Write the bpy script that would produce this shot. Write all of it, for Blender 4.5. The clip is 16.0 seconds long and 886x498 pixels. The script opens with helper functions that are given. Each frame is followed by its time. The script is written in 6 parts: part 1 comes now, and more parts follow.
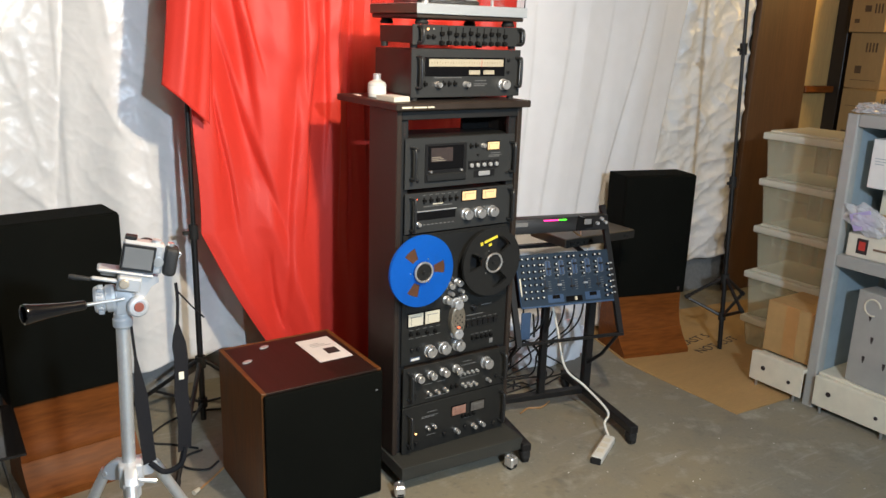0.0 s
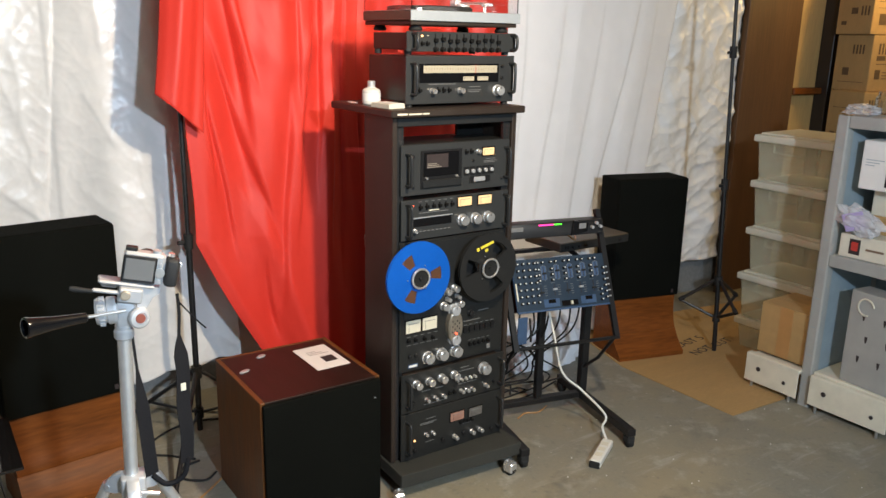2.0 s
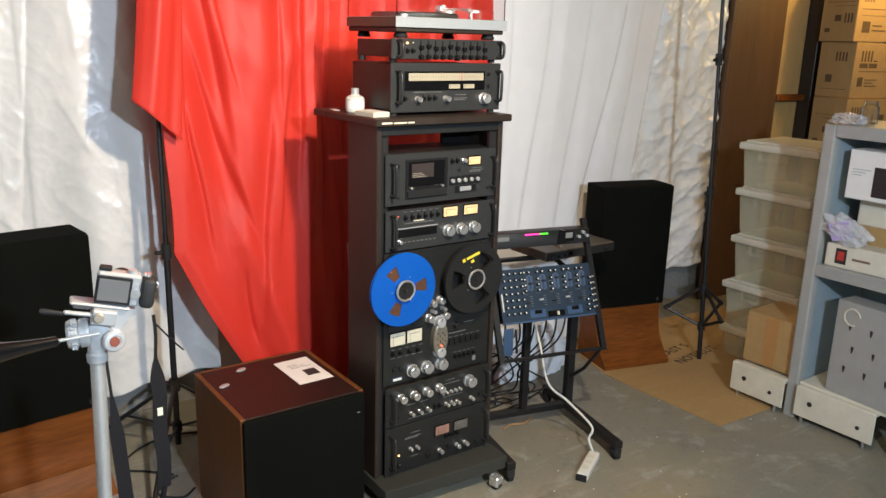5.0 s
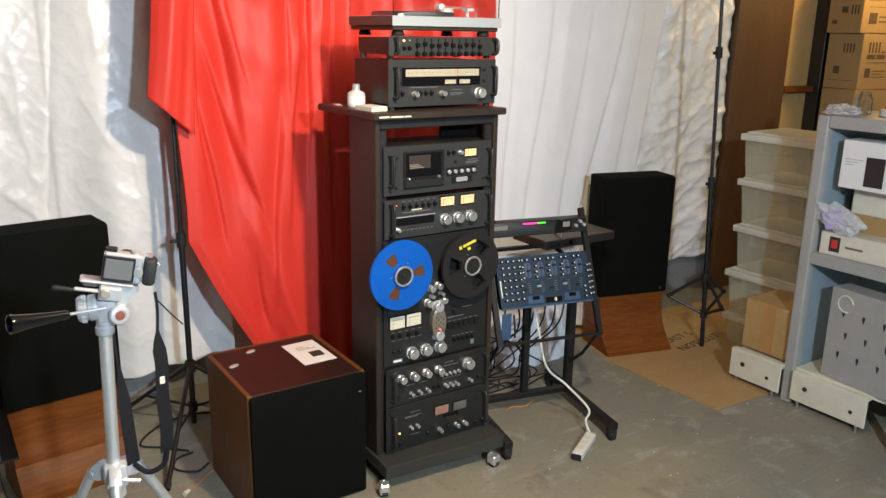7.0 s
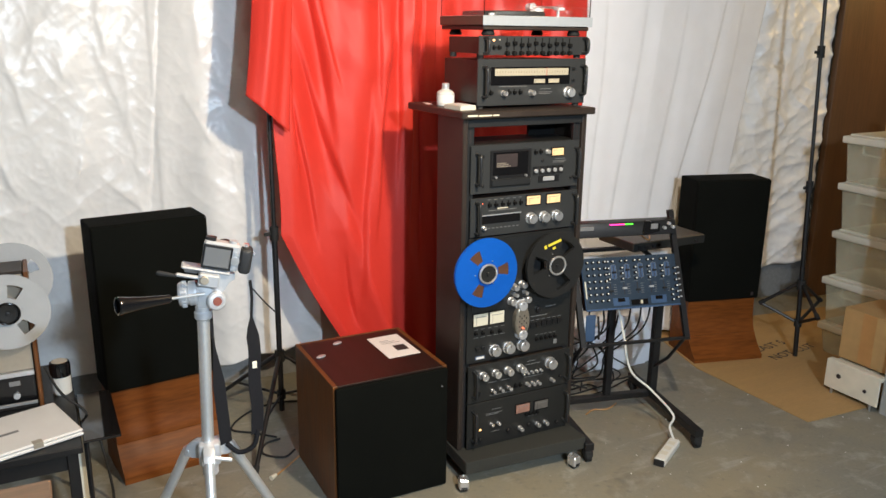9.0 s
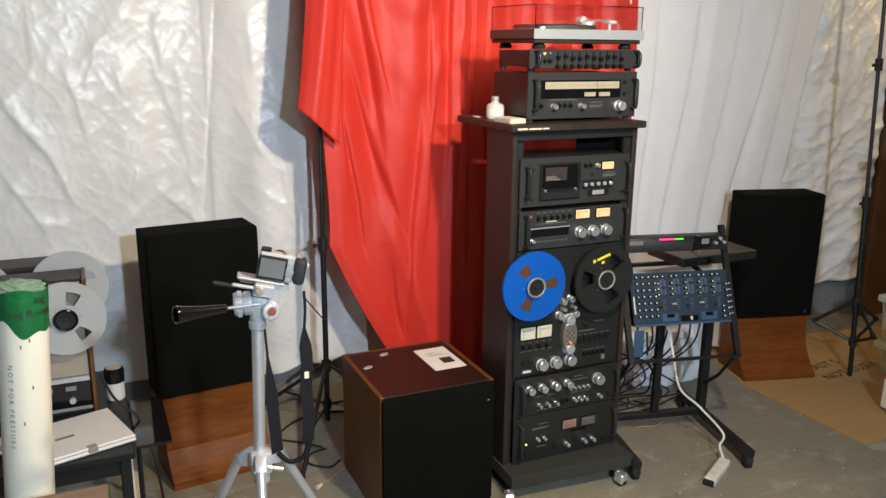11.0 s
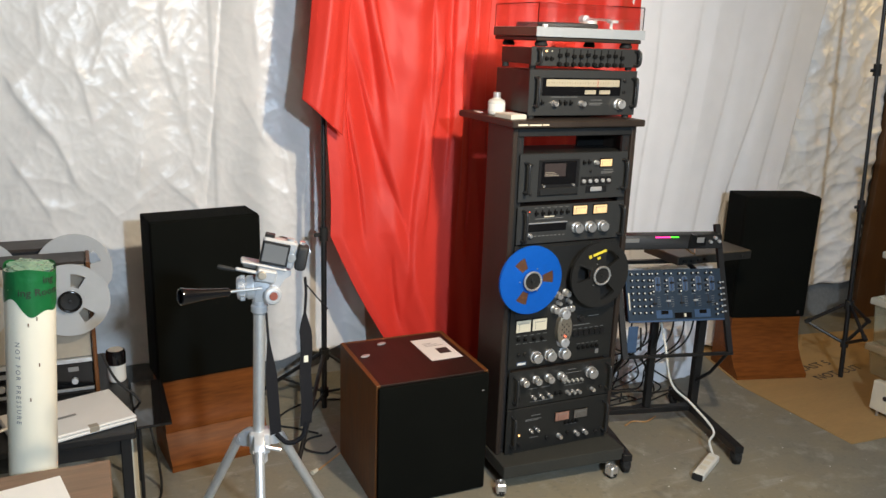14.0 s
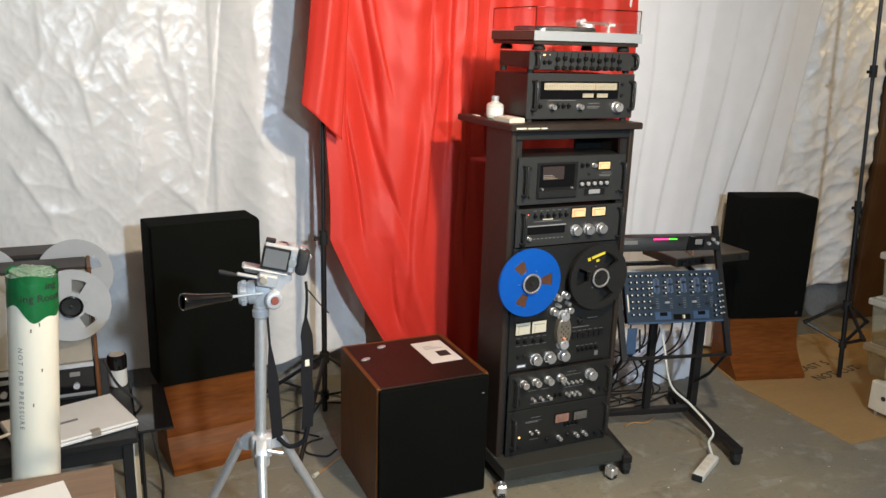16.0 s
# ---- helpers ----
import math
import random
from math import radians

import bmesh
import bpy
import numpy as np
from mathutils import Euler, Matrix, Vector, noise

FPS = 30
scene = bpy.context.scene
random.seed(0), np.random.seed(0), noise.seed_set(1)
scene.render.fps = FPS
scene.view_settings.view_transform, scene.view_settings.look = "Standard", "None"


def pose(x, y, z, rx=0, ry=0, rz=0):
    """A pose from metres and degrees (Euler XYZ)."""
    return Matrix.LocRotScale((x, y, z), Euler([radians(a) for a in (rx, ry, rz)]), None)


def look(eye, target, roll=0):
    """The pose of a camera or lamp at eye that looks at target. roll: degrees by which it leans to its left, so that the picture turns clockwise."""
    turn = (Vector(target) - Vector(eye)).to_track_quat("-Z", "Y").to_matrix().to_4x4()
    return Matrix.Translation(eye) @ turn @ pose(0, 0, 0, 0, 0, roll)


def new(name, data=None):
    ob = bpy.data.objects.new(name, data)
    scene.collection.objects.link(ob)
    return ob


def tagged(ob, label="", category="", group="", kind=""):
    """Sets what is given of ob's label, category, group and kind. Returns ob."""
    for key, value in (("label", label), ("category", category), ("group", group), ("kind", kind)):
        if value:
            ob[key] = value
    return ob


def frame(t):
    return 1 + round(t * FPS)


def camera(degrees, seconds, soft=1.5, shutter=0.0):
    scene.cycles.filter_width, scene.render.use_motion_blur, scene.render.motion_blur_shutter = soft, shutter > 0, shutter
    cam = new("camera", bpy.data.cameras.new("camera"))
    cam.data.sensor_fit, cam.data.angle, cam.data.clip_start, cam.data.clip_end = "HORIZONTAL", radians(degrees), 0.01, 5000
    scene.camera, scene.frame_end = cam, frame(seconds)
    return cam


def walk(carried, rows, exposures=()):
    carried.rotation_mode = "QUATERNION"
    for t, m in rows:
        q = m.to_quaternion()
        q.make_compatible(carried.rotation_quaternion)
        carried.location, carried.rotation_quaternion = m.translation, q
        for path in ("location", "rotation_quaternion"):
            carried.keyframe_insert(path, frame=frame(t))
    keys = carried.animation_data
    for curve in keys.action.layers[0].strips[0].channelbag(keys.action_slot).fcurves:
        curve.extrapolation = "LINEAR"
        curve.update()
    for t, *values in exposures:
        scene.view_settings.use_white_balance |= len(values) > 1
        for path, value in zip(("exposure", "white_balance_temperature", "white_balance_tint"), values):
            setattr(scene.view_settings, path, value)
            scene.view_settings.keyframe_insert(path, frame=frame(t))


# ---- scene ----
cam = camera(58.0, 16.0)
PATH = [
    (0, (-1.659, -2.387, 1.698), (-0.59, -0.78, 1.171), 1.8),
    (0.5, (-1.659, -2.373, 1.693), (-0.585, -0.772, 1.162), 2.0),
    (1, (-1.665, -2.371, 1.69), (-0.587, -0.771, 1.164), 1.9),
    (1.5, (-1.67, -2.371, 1.685), (-0.58, -0.777, 1.166), 1.6),
    (2, (-1.68, -2.372, 1.7), (-0.588, -0.777, 1.187), 1.2),
    (2.5, (-1.679, -2.363, 1.697), (-0.581, -0.771, 1.186), 1.2),
    (3, (-1.671, -2.351, 1.694), (-0.567, -0.765, 1.181), 1.1),
    (3.5, (-1.676, -2.358, 1.701), (-0.568, -0.773, 1.191), 1.5),
    (4, (-1.634, -2.344, 1.702), (-0.515, -0.767, 1.191), 1.6),
    (4.5, (-1.597, -2.322, 1.709), (-0.474, -0.745, 1.204), 1.7),
    (5, (-1.656, -2.308, 1.719), (-0.524, -0.739, 1.21), 1.6),
    (7.5, (-1.643, -2.517, 1.735), (-0.581, -0.906, 1.209), 0.9),
    (8, (-1.653, -2.518, 1.734), (-0.606, -0.896, 1.21), 1.0),
    (8.5, (-1.655, -2.518, 1.73), (-0.694, -0.845, 1.203), 0.9),
    (11, (-1.68, -2.505, 1.733), (-0.881, -0.74, 1.235), 0.6),
    (11.5, (-1.687, -2.518, 1.726), (-0.902, -0.736, 1.27), 0.6),
    (12, (-1.697, -2.53, 1.726), (-0.908, -0.752, 1.262), 1.1),
    (12.5, (-1.697, -2.538, 1.724), (-0.906, -0.761, 1.259), 1.6),
    (13, (-1.698, -2.542, 1.725), (-0.903, -0.768, 1.256), 1.8),
    (13.5, (-1.698, -2.544, 1.729), (-0.897, -0.773, 1.257), 2.0),
    (14, (-1.699, -2.553, 1.735), (-0.9, -0.792, 1.225), 2.0),
    (14.5, (-1.7, -2.557, 1.737), (-0.903, -0.792, 1.236), 2.1),
    (15, (-1.708, -2.563, 1.745), (-0.911, -0.798, 1.247), 2.1),
    (15.5, (-1.705, -2.561, 1.743), (-0.901, -0.8, 1.24), 1.9),
    (16, (-1.706, -2.563, 1.743), (-0.904, -0.802, 1.238), 1.7),
]
walk(cam, [(t, look(eye, target, roll)) for t, eye, target, roll in PATH],
     [(0, -0.02), (8.6, -0.02), (10.8, -0.15), (11.4, -0.46), (13.6, -0.46), (13.9, -0.18), (16, -0.18)])


# ---------------------------------------------------------------- light
world = bpy.data.worlds.new("basement_dark")
world.use_nodes = True
world.node_tree.nodes["Background"].inputs[0].default_value = (0.75, 0.82, 1.0, 1)
world.node_tree.nodes["Background"].inputs[1].default_value = 0.02
scene.world = world


def bulb(name, place, watts, colour, size, kind="POINT"):
    data = bpy.data.lights.new(name, kind)
    data.energy, data.color, data.shadow_soft_size = watts, colour, size
    ob = new(name, data)
    ob.location = place
    return ob


# the near bulb gets an added spot cone aimed left to dim the right
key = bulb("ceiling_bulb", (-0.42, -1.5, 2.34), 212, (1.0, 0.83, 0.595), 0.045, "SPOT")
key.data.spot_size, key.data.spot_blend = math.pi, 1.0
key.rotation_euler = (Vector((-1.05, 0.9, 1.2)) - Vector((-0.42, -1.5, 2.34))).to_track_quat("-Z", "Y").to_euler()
bulb("far_ceiling_bulb", (-1.05, -3.6, 2.25), 420, (0.63, 0.81, 1.0), 0.06)
bulb("storage_bulb", (3.66, 0.10, 2.32), 27, (1.0, 0.70, 0.26), 0.05)


# ---------------------------------------------------------------- materials
def material(name, colour, rough=0.5, metal=0.0, scale=30.0, vary=0.12, bump=0.0, bump_scale=80.0, big=3.0,
             spec=0.5, coat=0.0, per_object=0.0, stretch=(1, 1, 1), transmission=0.0, alpha=1.0, emit=0.0, sheen=0.0):
    """A surface with grain and broad stains in colour and roughness."""
    m = bpy.data.materials.new(name)
    m.use_nodes = True
    nt = m.node_tree
    b = nt.nodes["Principled BSDF"]
    b.inputs["Roughness"].default_value = rough
    b.inputs["Metallic"].default_value = metal
    b.inputs["Specular IOR Level"].default_value = spec
    b.inputs["Coat Weight"].default_value = coat
    b.inputs["Transmission Weight"].default_value = transmission
    b.inputs["Alpha"].default_value = alpha
    b.inputs["Sheen Weight"].default_value = sheen
    tc = nt.nodes.new("ShaderNodeTexCoord")
    mp = nt.nodes.new("ShaderNodeMapping")
    mp.inputs["Scale"].default_value = stretch
    nt.links.new(tc.outputs["Object"], mp.inputs[0])
    fine = nt.nodes.new("ShaderNodeTexNoise")
    fine.inputs["Scale"].default_value = scale
    fine.inputs["Detail"].default_value = 6
    broad = nt.nodes.new("ShaderNodeTexNoise")
    broad.inputs["Scale"].default_value = big
    broad.inputs["Detail"].default_value = 4
    for n in (fine, broad):
        nt.links.new(mp.outputs[0], n.inputs["Vector"])
    add = nt.nodes.new("ShaderNodeMath")
    add.operation = "ADD"
    nt.links.new(fine.outputs["Fac"], add.inputs[0])
    nt.links.new(broad.outputs["Fac"], add.inputs[1])
    ramp = nt.nodes.new("ShaderNodeMapRange")
    ramp.inputs["From Min"].default_value, ramp.inputs["From Max"].default_value = 0.6, 1.4
    ramp.inputs["To Min"].default_value, ramp.inputs["To Max"].default_value = 1 - vary, 1 + vary
    nt.links.new(add.outputs[0], ramp.inputs["Value"])
    out = ramp.outputs[0]
    if per_object:
        info = nt.nodes.new("ShaderNodeObjectInfo")
        r2 = nt.nodes.new("ShaderNodeMapRange")
        r2.inputs["To Min"].default_value, r2.inputs["To Max"].default_value = 1 - per_object, 1 + per_object
        nt.links.new(info.outputs["Random"], r2.inputs["Value"])
        mul = nt.nodes.new("ShaderNodeMath")
        mul.operation = "MULTIPLY"
        nt.links.new(out, mul.inputs[0])
        nt.links.new(r2.outputs[0], mul.inputs[1])
        out = mul.outputs[0]
    mix = nt.nodes.new("ShaderNodeVectorMath")
    mix.operation = "SCALE"
    mix.inputs[0].default_value = colour
    nt.links.new(out, mix.inputs["Scale"])
    nt.links.new(mix.outputs[0], b.inputs["Base Color"])
    rr = nt.nodes.new("ShaderNodeMapRange")
    rr.inputs["To Min"].default_value, rr.inputs["To Max"].default_value = max(0.02, rough * 0.8), min(1, rough * 1.2)
    nt.links.new(broad.outputs["Fac"], rr.inputs["Value"])
    nt.links.new(rr.outputs[0], b.inputs["Roughness"])
    if bump:
        bn = nt.nodes.new("ShaderNodeTexNoise")
        bn.inputs["Scale"].default_value = bump_scale
        bn.inputs["Detail"].default_value = 5
        nt.links.new(mp.outputs[0], bn.inputs["Vector"])
        bp = nt.nodes.new("ShaderNodeBump")
        bp.inputs["Strength"].default_value = bump
        bp.inputs["Distance"].default_value = 0.01
        nt.links.new(bn.outputs["Fac"], bp.inputs["Height"])
        nt.links.new(bp.outputs[0], b.inputs["Normal"])
    if emit:
        b.inputs["Emission Color"].default_value = (*colour, 1)
        b.inputs["Emission Strength"].default_value = emit
    return m


M = {}
M["concrete"] = material("concrete_floor", (0.215, 0.205, 0.168), 0.62, scale=70, vary=0.12, bump=0.03, bump_scale=90, big=1.6)


def worn_concrete(m):
    """Clouds of grey and tan with pale scuffs over the concrete's own grain."""
    nt = m.node_tree
    b = nt.nodes["Principled BSDF"]
    grain = b.inputs["Base Color"].links[0].from_socket
    tc = nt.nodes.new("ShaderNodeTexCoord")

    def cloud(scale, lo, hi, detail=6, stretch=(1, 1, 1)):
        mp = nt.nodes.new("ShaderNodeMapping")
        mp.inputs["Scale"].default_value = stretch
        mp.inputs["Rotation"].default_value = (0, 0, 0.6)
        n = nt.nodes.new("ShaderNodeTexNoise")
        n.inputs["Scale"].default_value, n.inputs["Detail"].default_value = scale, detail
        n.inputs["Roughness"].default_value = 0.65
        r = nt.nodes.new("ShaderNodeMapRange")
        r.inputs["From Min"].default_value, r.inputs["From Max"].default_value = lo, hi
        nt.links.new(tc.outputs["Object"], mp.inputs[0])
        nt.links.new(mp.outputs[0], n.inputs["Vector"])
        nt.links.new(n.outputs["Fac"], r.inputs["Value"])
        return r.outputs[0]

    def mixed(fac, a, colour, blend="MIX", strength=1.0):
        mix = nt.nodes.new("ShaderNodeMix")
        mix.data_type, mix.blend_type = "RGBA", blend
        k = nt.nodes.new("ShaderNodeMath")
        k.operation = "MULTIPLY"
        k.inputs[1].default_value = strength
        nt.links.new(fac, k.inputs[0])
        nt.links.new(k.outputs[0], mix.inputs["Factor"])
        nt.links.new(a, mix.inputs["A"])
        mix.inputs["B"].default_value = (*colour, 1)
        return mix.outputs["Result"]

    c = mixed(cloud(1.7, 0.42, 0.62), grain, (0.30, 0.255, 0.165), strength=0.6)
    c = mixed(cloud(6.0, 0.55, 0.70, 10), c, (0.40, 0.385, 0.33), strength=0.7)
    c = mixed(cloud(4.0, 0.60, 0.68, 8, (0.35, 3.0, 1)), c, (0.42, 0.41, 0.38), strength=0.40)
    c = mixed(cloud(2.6, 0.60, 0.74, 12, (0.8, 1.6, 1)), c, (0.46, 0.44, 0.39), strength=0.55)
    c = mixed(cloud(3.2, 0.56, 0.72, 8), c, (0.11, 0.105, 0.09), strength=0.6)
    c = mixed(cloud(26.0, 0.57, 0.70, 8), c, (0.12, 0.12, 0.11), strength=0.45)
    c = mixed(cloud(38.0, 0.64, 0.70, 6), c, (0.46, 0.45, 0.42), strength=0.55)
    nt.links.new(c, b.inputs["Base Color"])


worn_concrete(M["concrete"])
M["concrete_wall"] = material("concrete_wall", (0.24, 0.24, 0.235), 0.85, scale=40, vary=0.2, bump=0.3, bump_scale=60)
M["plastic_sheet"] = material("white_vapour_sheet", (0.86, 0.85, 0.84), 0.32, scale=6, vary=0.05, spec=0.5, bump=0.05, bump_scale=40, big=1.5)


def creased(m, strength):
    """Fine sharp creases of a stiff film, on top of the modelled folds."""
    nt = m.node_tree
    b = nt.nodes["Principled BSDF"]
    tc = nt.nodes.new("ShaderNodeTexCoord")
    last = None
    for scale, turn, stretch, k in ((5.0, 0.5, (1.0, 1.0, 0.45), 1.0), (13.0, -0.4, (1.0, 1.0, 0.6), 0.6), (38.0, 0.2, (1.0, 1.0, 0.8), 0.25)):
        mp = nt.nodes.new("ShaderNodeMapping")
        mp.inputs["Rotation"].default_value = (0, turn, 0)
        mp.inputs["Scale"].default_value = stretch
        n = nt.nodes.new("ShaderNodeTexNoise")
        n.noise_type = "RIDGED_MULTIFRACTAL"
        n.inputs["Scale"].default_value, n.inputs["Detail"].default_value = scale, 3
        n.inputs["Roughness"].default_value = 0.55
        bp = nt.nodes.new("ShaderNodeBump")
        bp.inputs["Strength"].default_value = strength * k
        bp.inputs["Distance"].default_value = 0.05 / scale
        nt.links.new(tc.outputs["Object"], mp.inputs[0])
        nt.links.new(mp.outputs[0], n.inputs["Vector"])
        nt.links.new(n.outputs["Fac"], bp.inputs["Height"])
        if last is not None:
            nt.links.new(last, bp.inputs["Normal"])
        last = bp.outputs[0]
    nt.links.new(last, b.inputs["Normal"])


creased(M["plastic_sheet"], 0.36)
M["white_cloth"] = material("white_cloth", (0.90, 0.90, 0.93), 0.85, scale=8, vary=0.04, bump=0.08, bump_scale=220, big=1.0)
M["red_satin"] = material("red_satin", (0.70, 0.036, 0.022), 0.56, scale=4, vary=0.06, bump=0.05, bump_scale=300, big=1.5, sheen=0.04)
M["joist"] = material("joist_wood", (0.35, 0.24, 0.14), 0.8, scale=20, vary=0.25, stretch=(1, 1, 0.1))
M["brown_panel"] = material("brown_panel", (0.115, 0.056, 0.023), 0.55, scale=14, vary=0.25, stretch=(6, 6, 0.35), big=2)
M["black_vinyl"] = material("black_vinyl_veneer", (0.027, 0.0185, 0.0140), 0.5, scale=60, vary=0.2, stretch=(4, 4, 0.3))
M["rack_front"] = material("rack_frame_paint", (0.015, 0.016, 0.017), 0.45, scale=80, vary=0.15)
M["panel"] = material("black_anodised_panel", (0.017, 0.0175, 0.017), 0.45, metal=0.1, scale=200, vary=0.12)
M["panel_grey"] = material("grey_anodised_panel", (0.034, 0.036, 0.037), 0.42, metal=0.1, scale=200, vary=0.12)
M["grille"] = material("black_grille_cloth", (0.0055, 0.006, 0.005), 0.95, scale=500, vary=0.35, bump=0.2, bump_scale=900, spec=0.05)
M["walnut"] = material("walnut_veneer", (0.165, 0.050, 0.010), 0.45, scale=10, vary=0.4, stretch=(1.2, 9, 9), big=2.0, spec=0.15)
M["walnut_up"] = material("walnut_veneer_upright", (0.13, 0.046, 0.010), 0.45, scale=10, vary=0.4, stretch=(9, 9, 1.0), big=2.0)
M["mahogany"] = material("dark_mahogany_top", (0.016, 0.0062, 0.0042), 0.5, scale=12, vary=0.35, stretch=(9, 1.0, 9), big=2.0)
M["cardboard"] = material("cardboard", (0.40, 0.25, 0.10), 0.85, scale=25, vary=0.12, bump=0.05, bump_scale=150, stretch=(1, 6, 1))
M["bin"] = material("frosted_plastic", (0.82, 0.80, 0.60), 0.35, scale=8, vary=0.06, alpha=0.22)
M["bin_lid"] = material("frosted_plastic_lid", (0.86, 0.84, 0.72), 0.35, scale=8, vary=0.06, alpha=0.62)
M["grey_paint"] = material("grey_enamel", (0.36, 0.36, 0.34), 0.45, scale=15, vary=0.1, bump=0.03)
M["white_paint"] = material("white_enamel", (0.68, 0.64, 0.52), 0.5, scale=20, vary=0.1, bump=0.03)
M["green_paint"] = material("green_enamel", (0.10, 0.17, 0.10), 0.5, scale=15, vary=0.2, bump=0.03)
M["silver_paint"] = material("silver_enamel", (0.44, 0.48, 0.52), 0.34, metal=0.25, scale=60, vary=0.05)
M["aluminium"] = material("brushed_aluminium", (0.66, 0.67, 0.68), 0.42, metal=0.75, scale=60, vary=0.08)
M["black_metal"] = material("black_powder_coat", (0.008, 0.008, 0.009), 0.45, scale=100, vary=0.15)


# ---------------------------------------------------------------- building helpers
def box(bm, lo, hi, bevel=0.0):
    """A box from corner to corner, with rounded edges."""
    lo, hi = Vector(lo), Vector(hi)
    r = bmesh.ops.create_cube(bm, size=1, matrix=Matrix.Translation((lo + hi) / 2) @ Matrix.Diagonal((*(hi - lo), 1)))
    if bevel:
        edges = list({e for v in r["verts"] for e in v.link_edges})
        bmesh.ops.bevel(bm, geom=edges, offset=bevel, segments=1 if bevel <= 0.006 else 3, affect="EDGES", profile=0.5)
    return bm


def rod(bm, a, b, r, r2=None, seg=20):
    """A round bar from a to b."""
    a, b = Vector(a), Vector(b)
    d = b - a
    m = Matrix.Translation((a + b) / 2) @ d.to_track_quat("Z", "Y").to_matrix().to_4x4()
    bmesh.ops.create_cone(bm, cap_ends=True, segments=seg, radius1=r, radius2=r if r2 is None else r2, depth=d.length, matrix=m)
    return bm


def tube(bm, pts, r, seg=10, closed=False):
    """A bent round bar or cable along points."""
    pts = [Vector(p) for p in pts]
    rings = []
    n = len(pts)
    for i, p in enumerate(pts):
        d = (pts[min(i + 1, n - 1)] - pts[max(i - 1, 0)]).normalized()
        q = d.to_track_quat("Z", "Y")
        rings.append([bm.verts.new(p + q @ Vector((r * math.cos(2 * math.pi * k / seg), r * math.sin(2 * math.pi * k / seg), 0))) for k in range(seg)])
    for i in range(n - 1):
        best = min(range(seg), key=lambda s: sum((rings[i][k].co - rings[i + 1][(k + s) % seg].co).length for k in range(seg)))
        for k in range(seg):
            bm.faces.new((rings[i][k], rings[i][(k + 1) % seg], rings[i + 1][(k + 1 + best) % seg], rings[i + 1][(k + best) % seg]))
    bm.faces.new(rings[0][::-1])
    bm.faces.new(rings[-1])
    return bm


def smooth_path(pts, steps=8):
    """Catmull-Rom through the points."""
    p = [Vector(q) for q in pts]
    p = [2 * p[0] - p[1]] + p + [2 * p[-1] - p[-2]]
    out = []
    for i in range(1, len(p) - 2):
        for s in range(steps):
            t = s / steps
            a, b, c, d = p[i - 1:i + 3]
            out.append(0.5 * (2 * b + (c - a) * t + (2 * a - 5 * b + 4 * c - d) * t * t + (3 * b - a - 3 * c + d) * t ** 3))
    return out + [p[-2]]


def lathe(bm, profile, origin, axis, seg=24):
    """A turned shape: (radius, height) pairs along an axis."""
    q = Vector(axis).to_track_quat("Z", "Y")
    rings = []
    for r, h in profile:
        rings.append([bm.verts.new(Vector(origin) + q @ Vector((r * math.cos(2 * math.pi * k / seg), r * math.sin(2 * math.pi * k / seg), h))) for k in range(seg)])
    for i in range(len(rings) - 1):
        for k in range(seg):
            bm.faces.new((rings[i][k], rings[i][(k + 1) % seg], rings[i + 1][(k + 1) % seg], rings[i + 1][k]))
    bm.faces.new(rings[0][::-1])
    bm.faces.new(rings[-1])
    return bm


def prism(bm, outline, plane, lo, hi):
    """An outline in a plane ('xy', 'xz' or 'yz'), thickened from lo to hi along the third axis."""
    def at(u, v, w):
        return {"xy": (u, v, w), "xz": (u, w, v), "yz": (w, u, v)}[plane]
    a = [bm.verts.new(at(u, v, lo)) for u, v in outline]
    b = [bm.verts.new(at(u, v, hi)) for u, v in outline]
    n = len(a)
    bm.faces.new(a[::-1])
    bm.faces.new(b)
    for i in range(n):
        bm.faces.new((a[i], a[(i + 1) % n], b[(i + 1) % n], b[i]))
    return bm


def finish(name, bm, mat, smooth=21):
    bmesh.ops.recalc_face_normals(bm, faces=bm.faces)
    me = bpy.data.meshes.new(name)
    bm.to_mesh(me)
    bm.free()
    me.materials.append(M[mat] if isinstance(mat, str) else mat)
    if smooth:
        me.polygons.foreach_set("use_smooth", [True] * len(me.polygons))
        me.set_sharp_from_angle(angle=radians(smooth))
    return new(name, me)


def part(name, bm, mat, parent, label="", smooth=21):
    ob = finish(name, bm, mat, smooth)
    ob.parent = parent
    if label:
        ob["label"] = label
    return ob


def thing(name, label, category, m=None, group=""):
    """An Empty at the base of a thing, to carry its parts."""
    ob = new(name)
    ob.empty_display_size = 0.1
    if m is not None:
        ob.matrix_basis = m
    return tagged(ob, label, category, group)


def single(name, bm, mat, label, category, m=None, group="", kind="", smooth=21):
    ob = finish(name, bm, mat, smooth)
    if m is not None:
        ob.matrix_basis = m
    return tagged(ob, label, category, group, kind)


B = bmesh.new

M["steel"] = material("galvanised_steel", (0.5, 0.5, 0.5), 0.4, metal=0.9, scale=40, vary=0.1)
M["chrome"] = material("satin_chrome", (0.74, 0.74, 0.75), 0.28, metal=0.8, scale=90, vary=0.05)
M["silver_plastic"] = material("silver_plastic", (0.50, 0.51, 0.53), 0.38, metal=0.4, scale=60, vary=0.05)
M["rubber"] = material("black_rubber", (0.010, 0.010, 0.010), 0.75, scale=80, vary=0.2)
M["black_gloss"] = material("black_gloss", (0.006, 0.006, 0.007), 0.12, scale=30, vary=0.1)
M["ivory_plastic"] = material("ivory_plastic", (0.68, 0.64, 0.53), 0.45, scale=25, vary=0.08)
